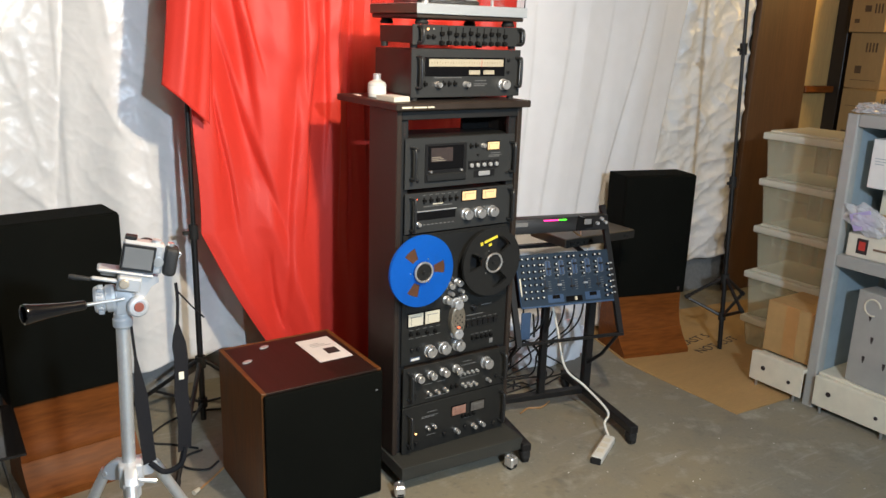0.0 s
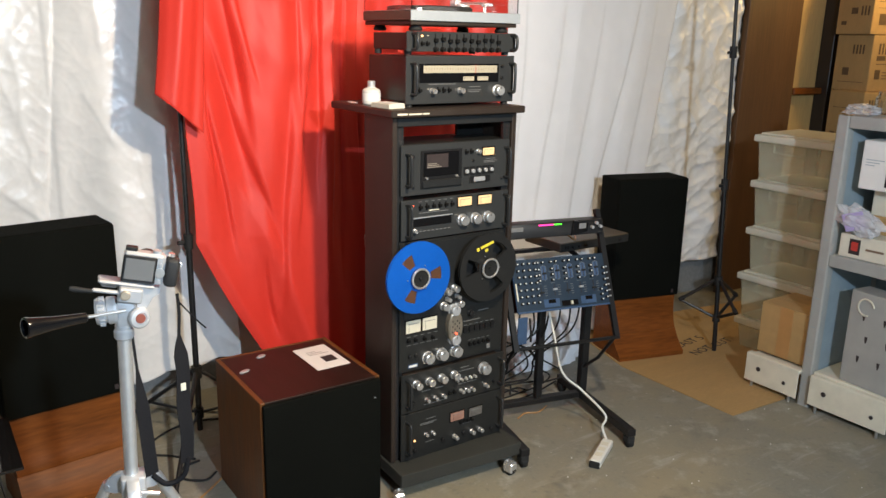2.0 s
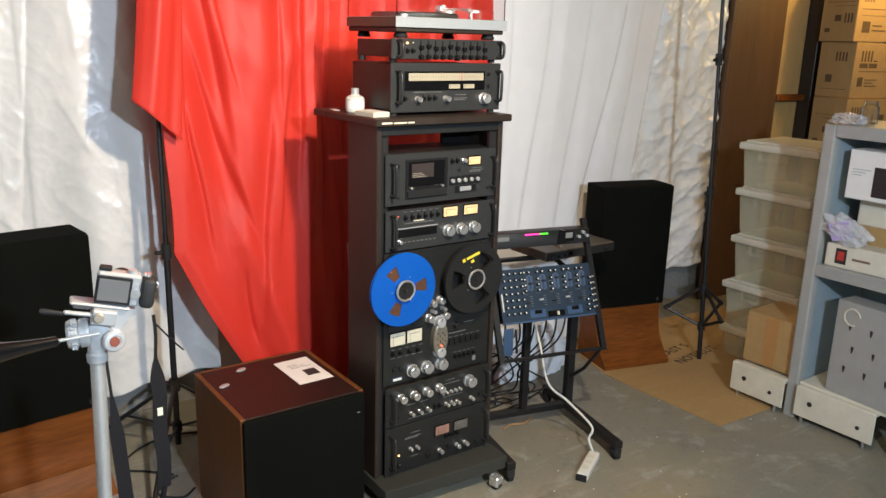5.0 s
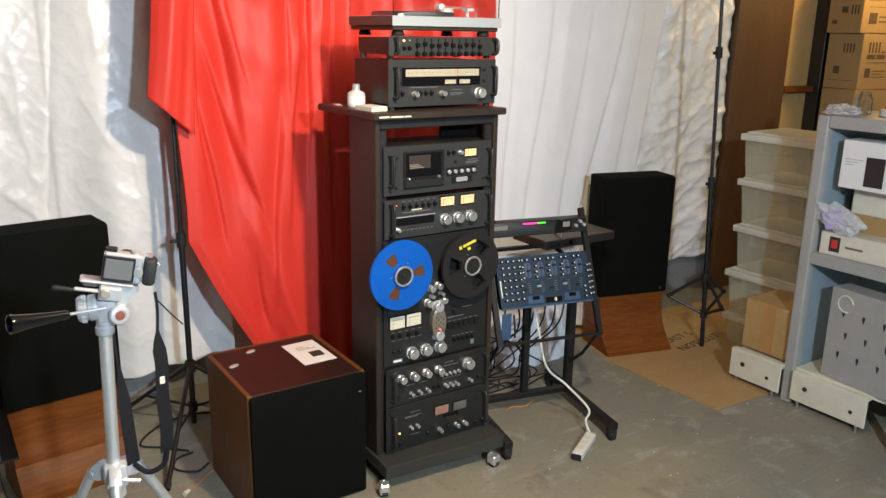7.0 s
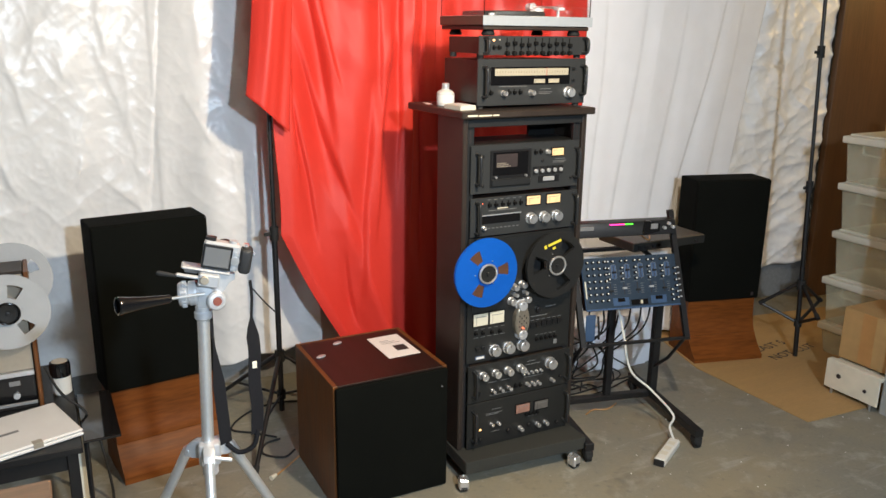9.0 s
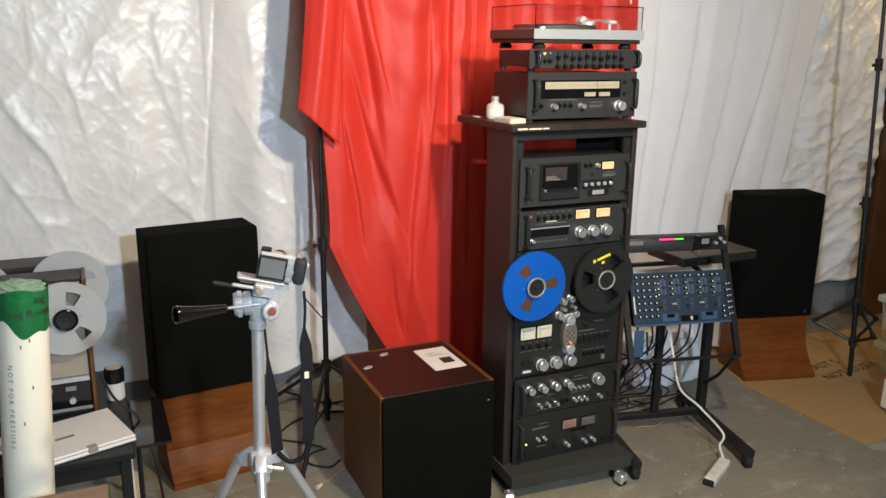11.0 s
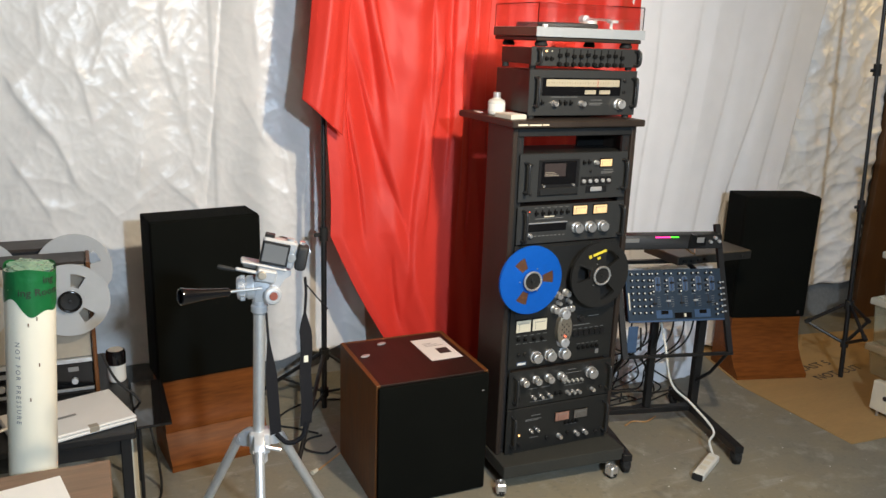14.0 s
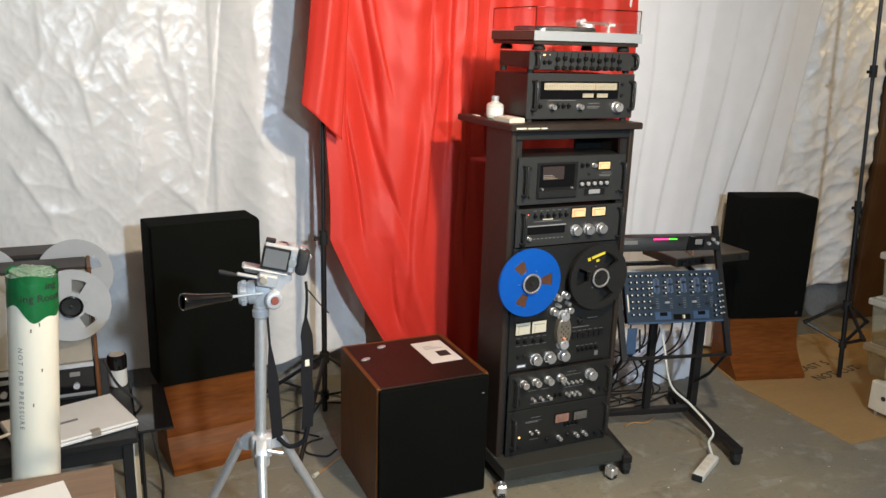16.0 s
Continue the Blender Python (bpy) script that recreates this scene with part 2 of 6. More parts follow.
M["paper"] = material("white_paper", (0.80, 0.79, 0.76), 0.8, scale=30, vary=0.04)
M["print_dark"] = material("dark_print", (0.03, 0.02, 0.02), 0.7, scale=60, vary=0.3)
M["print_black"] = material("matt_black_plastic", (0.004, 0.004, 0.004), 0.7, scale=60, vary=0.2, spec=0.2)
M["carton_print"] = material("faded_carton_print", (0.11, 0.065, 0.03), 0.8, scale=40, vary=0.35)
M["print_red"] = material("red_print", (0.5, 0.04, 0.03), 0.6, scale=60, vary=0.2)
M["pvc"] = material("white_pvc", (0.78, 0.735, 0.61), 0.35, scale=14, vary=0.06, big=4, stretch=(1, 1, 0.4))
M["green_tape"] = material("green_tape", (0.006, 0.12, 0.032), 0.35, scale=20, vary=0.2, bump=0.3, bump_scale=40)
M["green_film"] = material("pale_green_film", (0.30, 0.46, 0.32), 0.25, scale=20, vary=0.1, bump=0.4, bump_scale=25, alpha=0.6)
M["laptop"] = material("white_laptop", (0.74, 0.73, 0.71), 0.35, scale=20, vary=0.04)
M["desk"] = material("brown_laminate", (0.19, 0.12, 0.075), 0.45, scale=14, vary=0.25, stretch=(1, 8, 1))
M["grey_reel"] = material("grey_reel_plastic", (0.42, 0.43, 0.44), 0.4, scale=30, vary=0.05)
M["tape_pack"] = material("brown_tape", (0.10, 0.045, 0.025), 0.35, scale=200, vary=0.1)
M["orange_board"] = material("raw_board", (0.55, 0.36, 0.14), 0.75, scale=20, vary=0.15, stretch=(4, 4, 0.4))
M["blue_grey"] = material("blue_grey_enamel", (0.30, 0.37, 0.41), 0.5, scale=15, vary=0.12)
M["parcel_tape"] = material("parcel_tape", (0.42, 0.22, 0.08), 0.3, scale=20, vary=0.1)
M["glass"] = material("clear_glass", (0.95, 0.97, 0.96), 0.05, scale=10, vary=0.0, transmission=1.0)
M["bag"] = material("clear_poly_bag", (0.85, 0.85, 0.88), 0.15, scale=20, vary=0.05, bump=0.4, bump_scale=25, alpha=0.45)
M["lilac"] = material("lilac_card", (0.40, 0.33, 0.55), 0.6, scale=20, vary=0.1)
M["smoked_glass"] = material("smoked_glass", (0.010, 0.009, 0.009), 0.06, scale=10, vary=0.0)
M["cable_white"] = material("white_cable", (0.72, 0.71, 0.66), 0.45, scale=30, vary=0.06)

CLOTH_Y = 0.80

# ---------------------------------------------------------------- structure
single("floor", box(B(), (-5, -6, -0.15), (6, 3, 0)), "concrete", "grey worn concrete basement floor with pale stains", "floor", kind="structure")
single("ceiling", box(B(), (-5, -6, 2.45), (6, 3, 2.6)), "joist", "unfinished wooden basement ceiling above the room", "ceiling", kind="structure")
single("wall_back", box(B(), (-5, -0.12, 0), (6.2, 0.1, 2.45)), "concrete_wall", "bare grey concrete wall behind the plastic sheeting", "wall", pose(0, 1.36, 0, 0, 0, -3), kind="structure")
single("wall_left", box(B(), (-5.2, -6, 0), (-5, 3, 2.45)), "concrete_wall", "bare grey concrete basement side wall", "wall", kind="structure")
single("wall_right", box(B(), (6, -6, 0), (6.2, 3, 2.45)), "concrete_wall", "bare grey concrete basement side wall", "wall", kind="structure")
single("wall_front", box(B(), (-5, -6.2, 0), (6, -6, 2.45)), "concrete_wall", "bare grey concrete basement end wall", "wall", kind="structure")


# ---------------------------------------------------------------- hanging sheets
def sheet(name, nu, nv, f, mat, label, category, thick=0.0015, kind="", m=None):
    """A hanging cloth or film: f(u, v) gives its points, u across and v from the top down."""
    bm = B()
    vs = [[bm.verts.new(f(i / nu, j / nv)) for j in range(nv + 1)] for i in range(nu + 1)]
    for i in range(nu):
        for j in range(nv):
            bm.faces.new((vs[i][j], vs[i][j + 1], vs[i + 1][j + 1], vs[i + 1][j]))
    ob = finish(name, bm, mat, 180)
    s = ob.modifiers.new("thickness", "SOLIDIFY")
    s.thickness = thick
    if m is not None:
        ob.matrix_basis = m
    return tagged(ob, label, category, kind=kind)


def crumple(x, z, seed, size):
    """Creases of a stiff film: sharp ridges between flat facets."""
    n = noise.noise(Vector((x / size, z / size, seed)))
    m = noise.noise(Vector((x / size * 1.9 + 7, z / size * 1.9, seed + 2)))
    return (1 - min(1, abs(n) * 2.2)) ** 2 + 0.5 * (1 - min(1, abs(m) * 2.2)) ** 2


# long creases of the left film: x and z of both ends, width, depth
FILM_RIDGES = ((-1.99, 1.51, -1.86, 1.31, 0.035, 0.02), (-1.86, 1.32, -1.72, 1.05, 0.05, 0.022), (-1.99, 1.17, -1.86, 0.92, 0.03, 0.012), (-1.13, 1.6, -1.2, 0.95, 0.016, -0.016),
               (-1.1, 1.89, -1.13, 1.6, 0.016, -0.012), (-1.36, 1.84, -1.33, 1.63, 0.03, 0.014), (-1.37, 1.64, -1.28, 1.36, 0.04, 0.013), (-1.59, 1.73, -1.65, 1.54, 0.035, 0.012),
               (-1.72, 1.61, -1.66, 1.33, 0.03, 0.012), (-1.53, 1.61, -1.51, 1.52, 0.025, 0.01), (-1.47, 1.18, -1.49, 1.05, 0.02, 0.01), (-1.37, 1.07, -1.2, 0.88, 0.03, 0.01),
               (-0.98, 1.84, -0.96, 1.62, 0.03, 0.012), (-1.03, 1.45, -0.93, 1.24, 0.03, 0.01), (-1.84, 1.85, -1.83, 1.63, 0.04, 0.012), (-1.27, 1.59, -1.24, 1.07, 0.035, 0.009))


def film(x0, x1, z0, z1, seed, drape=0.02, ragged=0.03, curl=0.0, wrinkle=1.0, seam=None, forward=0.0, ripple=0.0):
    def f(u, v):
        x = x0 + (x1 - x0) * u
        low = z0 + ragged * noise.noise(Vector((x * 2.2, seed, 3))) + 0.5 * ragged * noise.noise(Vector((x * 7, seed, 5)))
        z = z1 + (low - z1) * v
        y = drape * noise.noise(Vector((x * 2.3, seed, z * 0.35))) + 0.55 * drape * noise.noise(Vector((x * 7, seed + 4, z * 0.6)))
        p, q = 0.8 * x + 0.6 * z, 0.8 * z - 0.6 * x
        y -= 0.007 * crumple(p * 0.6, q * 1.5, seed, 0.60) + 0.0042 * wrinkle * crumple(p * 0.7, q * 1.6, seed + 9, 0.30)
        y -= 0.0026 * wrinkle * crumple(q * 0.8, p * 1.5, seed + 5, 0.16) + 0.0012 * crumple(p, q * 1.8, seed + 6, 0.07)
        y += 0.010 * noise.noise(Vector((x * 5, z * 3, seed)))
        for xa, za, xb, zb, wd, dep in FILM_RIDGES if forward else ():
            ux, uz = xb - xa, zb - za
            n2 = ux * ux + uz * uz
            k = ((x - xa) * ux + (z - za) * uz) / n2
            t = ((x - xa) * uz - (z - za) * ux) / math.sqrt(n2) / wd + 0.5 * noise.noise(Vector((x * 9, z * 9, seed)))
            t *= 2.4 if t > 0 else 0.8
            y -= 0.6 * dep * max(0.0, min(1.0, (k + 0.2) * 3)) * max(0.0, min(1.0, (1.2 - k) * 3)) * math.exp(-abs(t) ** 1.4)
        if ripple:
            y -= ripple * crumple(p * 0.55, q * 1.5, seed + 20, 0.42) + 0.4 * ripple * crumple(0.9 * x + 0.5 * z, 1.2 * z - 0.4 * x, seed + 31, 0.21)
        if seam is not None and x > seam:
            y -= 0.007 * min(1.0, (x - seam) / 0.012)
        if forward:
            e = max(0.0, min(1.0, (x + 1.25) / 0.5))
            z += (1 - min(1.0, z / 1.2)) * 0.14 * max(0.0, x + 1.0) if z < 1.2 else 0.0
            y -= forward * e * e * (3 - 2 * e) + 0.02 * e * math.sin(26 * x + 1.5 * z)
        if curl:
            e = max(0.0, u - 0.93) / 0.07
            wave = 0.5 + 0.5 * math.sin(z * 3.1 + 1.2)
            y -= curl * e * e * (0.4 + wave)
            x += curl * 0.9 * e * (wave - 0.5)
        return (x, y, z)
    return f


WALL = pose(0, 1.20, 0, 0, 0, -3)
sheet("plastic_sheet", 520, 330, film(-3.6, -0.48, 0.16, 2.44, 1.0, curl=0.03, seam=-1.16, forward=0.12), "plastic_sheet", "glossy white crumpled plastic sheeting hung on the basement wall", "plastic sheet", m=WALL)
sheet("plastic_sheet", 90, 200, film(-0.45, 0.4, 0.14, 2.44, 3.7), "plastic_sheet", "white plastic sheeting hung behind the red drape", "plastic sheet", m=WALL)
sheet("plastic_sheet", 240, 330, film(1.5, 2.93, 0.26, 2.44, 11.2, drape=0.06, wrinkle=1.6, ripple=0.022), "plastic_sheet", "shiny white heavily wrinkled plastic sheeting near the corner", "plastic sheet", m=WALL @ Matrix.Translation((0, -0.02, 0)))


def fold_wave(s, v, seed):
    """Soft gathers that fan out downwards."""
    w = 0.0
    for k, (n, a) in enumerate(((2.1, 0.6), (4.7, 0.34), (8.3, 0.16), (15.0, 0.04))):
        w += a * math.sin(2 * math.pi * n * s + seed * (k + 1) + 1.6 * noise.noise(Vector((s * 3, v * 1.4, seed + k))))
    return w


def red_left(z):
    """The slanting free edge of the red cloth."""
    return -0.742 + max(0.0, 0.87 - z) * 0.51 + 0.008 * math.sin(z * 8)


RED_FOLDS = [(random.uniform(0.02, 1.0), random.uniform(0.016, 0.05), random.uniform(-0.006, 0.008), random.uniform(0.0, 0.42), random.uniform(0, 9)) for _ in range(12)]
# long slanting valleys and ridges: top x and z, foot x and z, width, depth
RED_VALLEYS = ((-0.625, 2.15, -0.505, 1.40, 0.050, 0.030), (-0.630, 1.62, -0.430, 0.98, 0.045, 0.026), (-0.690, 1.60, -0.585, 0.92, 0.030, 0.018),
               (-0.700, 2.30, -0.660, 1.30, 0.022, -0.020), (-0.560, 1.95, -0.470, 1.55, 0.030, -0.014), (-0.330, 1.35, -0.380, 0.60, 0.045, 0.022),
               (-0.230, 1.70, -0.300, 0.95, 0.030, -0.016), (-0.440, 0.72, -0.400, 0.45, 0.025, 0.014), (-0.160, 2.30, -0.190, 1.20, 0.026, 0.018),
               (-0.110, 2.35, -0.130, 1.00, 0.022, -0.018), (-0.060, 2.35, -0.070, 0.90, 0.022, 0.016), (-0.290, 2.10, -0.270, 1.45, 0.030, 0.012))


def red_drape(u, v):
    z = 2.40 + (0.12 - 2.40) * v
    l = red_left(z)
    r = 0.03 + 0.02 * math.sin(z * 3)
    x = l + (r - l) * u
    y = CLOTH_Y - 0.03 + 0.018 * math.sin(2 * math.pi * (1.2 * u + 0.15 * v)) + 0.010 * math.sin(2 * math.pi * (2.9 * u + 0.5 * v) + 1)
    for c0, wd, dep, sl, ph in RED_FOLDS:
        wid = wd * (0.6 + 0.9 * v)
        t = (u - c0 - sl * (v - 0.4) + 0.02 * math.sin(4 * v + ph)) / wid
        y -= dep * (0.55 + 0.6 * math.sin(2.2 * v * 3 + ph)) * math.exp(-t * t)
    for xa, za, xb, zb, wd, dep in RED_VALLEYS:
        k = (za - z) / (za - zb)
        t = (x - (xa + (xb - xa) * k) - 0.006 * math.sin(9 * z + xa * 30)) / wd
        t *= 3.0 if t > 0 else 0.7
        along = max(0.0, min(1.0, (k + 0.25) * 2.5)) * max(0.0, min(1.0, (1.25 - k) * 2.5))
        y += dep * along * math.exp(-t * t)
    dx = x + 0.36 + 0.10 * (z - 1.9)
    span = math.exp(-(dx / 0.27) ** 4) * max(0.0, min(1.0, (z - 1.05) * 1.6))
    sag = z - 1.25 * math.sqrt(dx * dx + 0.006) + 0.03 * noise.noise(Vector((x * 4, z * 3, 2.0)))
    y -= 0.009 * span * (0.65 + 0.35 * math.sin(9 * dx)) * (math.sin(18 * sag) + 0.25 * math.sin(43 * sag + 1))
    y -= 0.0020 * crumple(x * 1.3 + 0.35 * z, z * 0.30, 3.1, 0.13) * (0.3 + 0.7 * noise.noise(Vector((x * 2, z * 1.5, 8))) ** 2 * 4)
    return (x, y, z)


def red_back(u, v):
    """The part behind the rack, hanging straight and set back."""
    z = 2.40 + (0.80 - 2.40) * v
    x = 0.0 + 0.885 * u
    y = CLOTH_Y + 0.045 + 0.018 * fold_wave(u * 1.1, v, 4.2)
    return (x, y, z)


def red_flap(u, v):
    """The corner that is thrown over the stand's pole."""
    top = 2.40
    left, right = -0.80 - 0.072 * v * v, -0.63 - 0.07 * v
    x = left + (right - left) * u
    low = 1.473 - 0.153 * u
    z = top + (low - top) * v
    y = CLOTH_Y - 0.075 - 0.03 * math.sin(u * math.pi) + 0.010 * math.sin(7 * u + 3 * v) + 0.0015 * math.sin(23 * u + 3 * v)
    return (x, y, z)


drape = sheet("red_drape", 170, 200, red_drape, "red_satin", "bright red satin drape hanging in folds from a pole", "drape")
for n, f, a, b in (("drape_back", red_back, 90, 90), ("drape_flap", red_flap, 40, 90)):
    p = sheet(n, a, b, f, "red_satin", "", "")
    p.parent = drape


def white_drape(u, v):
    z = 2.40 + (0.03 - 2.40) * v
    r = 2.25 + 0.227 * (z - 1.9)
    x = 0.80 + (r - 0.80) * u
    amp = 0.020 + 0.016 * v
    y = CLOTH_Y + 0.045 + 0.20 * amp * fold_wave(u * 0.8 - 0.10 * v, v, 2.4) + 0.012 * v * noise.noise(Vector((x * 3 - 1.1 * z, z * 0.5, 4.0))) + 0.13 * max(0.0, u - 0.4) / 0.6 * min(1.0, z / 2.2)
    for xa, xb, wd, dep in ((1.30, 1.10, 0.035, 0.016), (1.62, 1.36, 0.040, 0.014), (1.95, 1.50, 0.030, 0.020), (2.10, 1.78, 0.040, 0.014), (1.02, 0.96, 0.02, 0.012)):
        t = (x - xa - (xb - xa) * (2.1 - z) / 1.6 - 0.01 * math.sin(5 * z)) / wd
        t *= 0.55 if t > 0 else 2.2
        y += 0.5 * dep * math.exp(-t * t) * min(1.0, 0.3 + v)
    if z < 0.22:
        y += (0.22 - z) * (0.35 * math.sin(17 * u + 2) - 0.3)
    return (x, y, z)


sheet("white_drape", 200, 140, white_drape, "white_cloth", "plain white cloth drape hanging in soft vertical folds", "drape")

# bunched cloth end on the floor under the mixer stand
bm = B()
bmesh.ops.create_uvsphere(bm, u_segments=48, v_segments=24, radius=1)
for v in bm.verts:
    k = 1 + 0.25 * noise.fractal(v.co * 2.2, 1.0, 2.0, 4)
    v.co = Vector((v.co.x * 0.25 * k, v.co.y * 0.10 * k, max(-0.05, v.co.z * 0.20 * k)))
single("floor_cloth", bm, "white_cloth", "bunched white cloth end lying on the concrete floor", "cloth", pose(1.08, 0.66, 0.05))

# ---------------------------------------------------------------- right corner
lean = thing("wood_panel", "tall dark brown wood-grain panel standing against the wall", "panel", pose(2.95, 0.955, 0, 0, 0, -4))
part("board", box(B(), (0, 0, 0), (0.52, 0.035, 2.3), 0.003), "brown_panel", lean)
part("edge_strip", box(B(), (-0.012, -0.004, 0), (0.0, 0.039, 2.3), 0.002), "brown_panel", lean)
frame_ob = thing("raw_wood_partition", "raw board partition with a horizontal wooden rail", "partition", pose(3.50, 0.945, 0, 0, 0, -6))
part("board", box(B(), (0, 0.05, 0), (0.55, 0.07, 2.4), 0.002), "orange_board", frame_ob)
part("rail", box(B(), (0.0, -0.02, 1.36), (0.29, 0.048, 1.405), 0.006), "walnut", frame_ob)
# the shade on this upright is put into its near-black colour
part("upright", box(B(), (0.29, -0.06, 0), (0.40, 0.046, 2.4), 0.004), "black_vinyl", frame_ob)


def carton(w, d, h, m, label, marks=(), tape=True, group="", mat="cardboard", side_marks=()):
    """A closed cardboard carton with flaps, tape and printed marks on its front (-y)."""
    c = thing("cardboard_box", label, "box", m, group)
    part("body", box(B(), (0, 0, 0), (w, d, h - 0.004), 0.004), mat, c)
    part("flap", box(B(), (0.001, 0.001, h - 0.004), (w - 0.001, d / 2 - 0.002, h), 0.001), mat, c)
    part("flap", box(B(), (0.001, d / 2 + 0.002, h - 0.004), (w - 0.001, d - 0.001, h), 0.001), mat, c)
    if tape:
        t = box(B(), (w * 0.5 - 0.035, -0.0012, h * 0.02), (w * 0.5 + 0.035, 0, h))
        part("tape_strip", t, "parcel_tape", c)
    for x0, x1, z0, z1 in marks:
        part("printed_mark", box(B(), (x0, -0.0016, z0), (x1, -0.0003, z1)), "carton_print", c)
    for y0, y1, z0, z1 in side_marks:
        part("printed_mark", box(B(), (-0.0016, y0, z0), (-0.0003, y1, z1)), "carton_print", c)
    return c


logo = ((0.06, 0.075, 0.24, 0.31), (0.09, 0.105, 0.24, 0.31), (0.12, 0.135, 0.24, 0.31), (0.15, 0.165, 0.24, 0.31), (0.18, 0.22, 0.24, 0.25), (0.05, 0.40, 0.175, 0.179), (0.30, 0.33, 0.24, 0.29), (0.05, 0.13, 0.20, 0.23), (0.14, 0.22, 0.20, 0.23), (0.05, 0.10, 0.08, 0.14), (0.12, 0.24, 0.08, 0.085), (0.12, 0.20, 0.10, 0.105), (0.12, 0.24, 0.12, 0.125))
rowa = ((0.05, 0.062, 0.25, 0.31), (0.075, 0.087, 0.25, 0.31), (0.10, 0.112, 0.25, 0.31), (0.125, 0.137, 0.25, 0.31), (0.04, 0.45, 0.205, 0.209), (0.04, 0.30, 0.165, 0.168), (0.06, 0.13, 0.06, 0.13), (0.15, 0.28, 0.07, 0.078), (0.15, 0.24, 0.10, 0.108), (0.30, 0.36, 0.20, 0.26))
side_a = ((0.03, 0.042, 0.12, 0.18), (0.055, 0.067, 0.12, 0.18), (0.08, 0.092, 0.12, 0.18), (0.12, 0.17, 0.13, 0.17), (0.02, 0.24, 0.25, 0.253), (0.02, 0.18, 0.225, 0.228), (0.20, 0.24, 0.06, 0.085))
side_b = ((0.16, 0.21, 0.10, 0.15), (0.06, 0.072, 0.24, 0.30), (0.085, 0.097, 0.24, 0.30), (0.11, 0.122, 0.24, 0.30), (0.135, 0.147, 0.24, 0.30), (0.04, 0.24, 0.055, 0.058))
for k in range(6):
    z = 0.308 + 0.366 * (k - 1) if k else 0.0
    carton(0.66, 0.28, 0.364 if k else 0.306, pose(3.665 - 0.035 * (k % 2), 0.50 + 0.012 * (k % 3), z, 0, 0, -10 - 2 * (k % 2)),
           "brown cardboard carton with dark printed marks in a tall stack", rowa if k % 2 else logo, tape=False, group="stacked cartons", side_marks=side_a if k % 2 else side_b)

# corrugated cardboard lying on the floor
bm = prism(B(), [(1.39, 0.38), (1.408, -0.31), (1.775, -0.33), (2.75, -0.25), (2.95, 0.75), (1.55, 0.95)], "xy", 0.001, 0.006)
flat = single("cardboard_sheet", bm, "cardboard", "flat brown corrugated cardboard sheet lying on the floor", "cardboard")


def words(text, size, m, mat, parent, name="lettering", spread=1.0):
    """Letters as a thin mesh."""
    cu = bpy.data.curves.new("text", "FONT")
    cu.body, cu.size, cu.extrude, cu.resolution_u, cu.space_character = text, size, 0.0003, 2, spread
    tmp = new("text", cu)
    me = bpy.data.meshes.new_from_object(tmp.evaluated_get(bpy.context.evaluated_depsgraph_get()))
    bpy.data.objects.remove(tmp)
    me.materials.clear()
    me.materials.append(M[mat])
    ob = new(name, me)
    ob.matrix_basis = m
    ob.parent = parent
    return ob


words("AT LEAST 5", 0.085, pose(1.70, 0.37, 0.0068, 0, 0, 6), "print_dark", flat)
words("NOT CUT", 0.085, pose(1.86, 0.265, 0.0068, 0, 0, 6), "print_dark", flat)


# crumbs and paint flecks on the concrete
bm = B()
for k in range(26):
    fx0, fy0, r0 = random.uniform(0.3, 1.9), random.uniform(-1.1, 0.3), random.uniform(0.0012, 0.004)
    pts = [(fx0 + r0 * random.uniform(0.5, 1.2) * math.cos(a), fy0 + r0 * random.uniform(0.5, 1.2) * math.sin(a)) for a in (0, 1.2, 2.5, 3.8, 5.0)]
    prism(bm, pts, "xy", 0.0, 0.002)
single("floor_crumbs", bm, "paper", "scattered pale crumbs and paint flecks on concrete", "debris", kind="stuff")

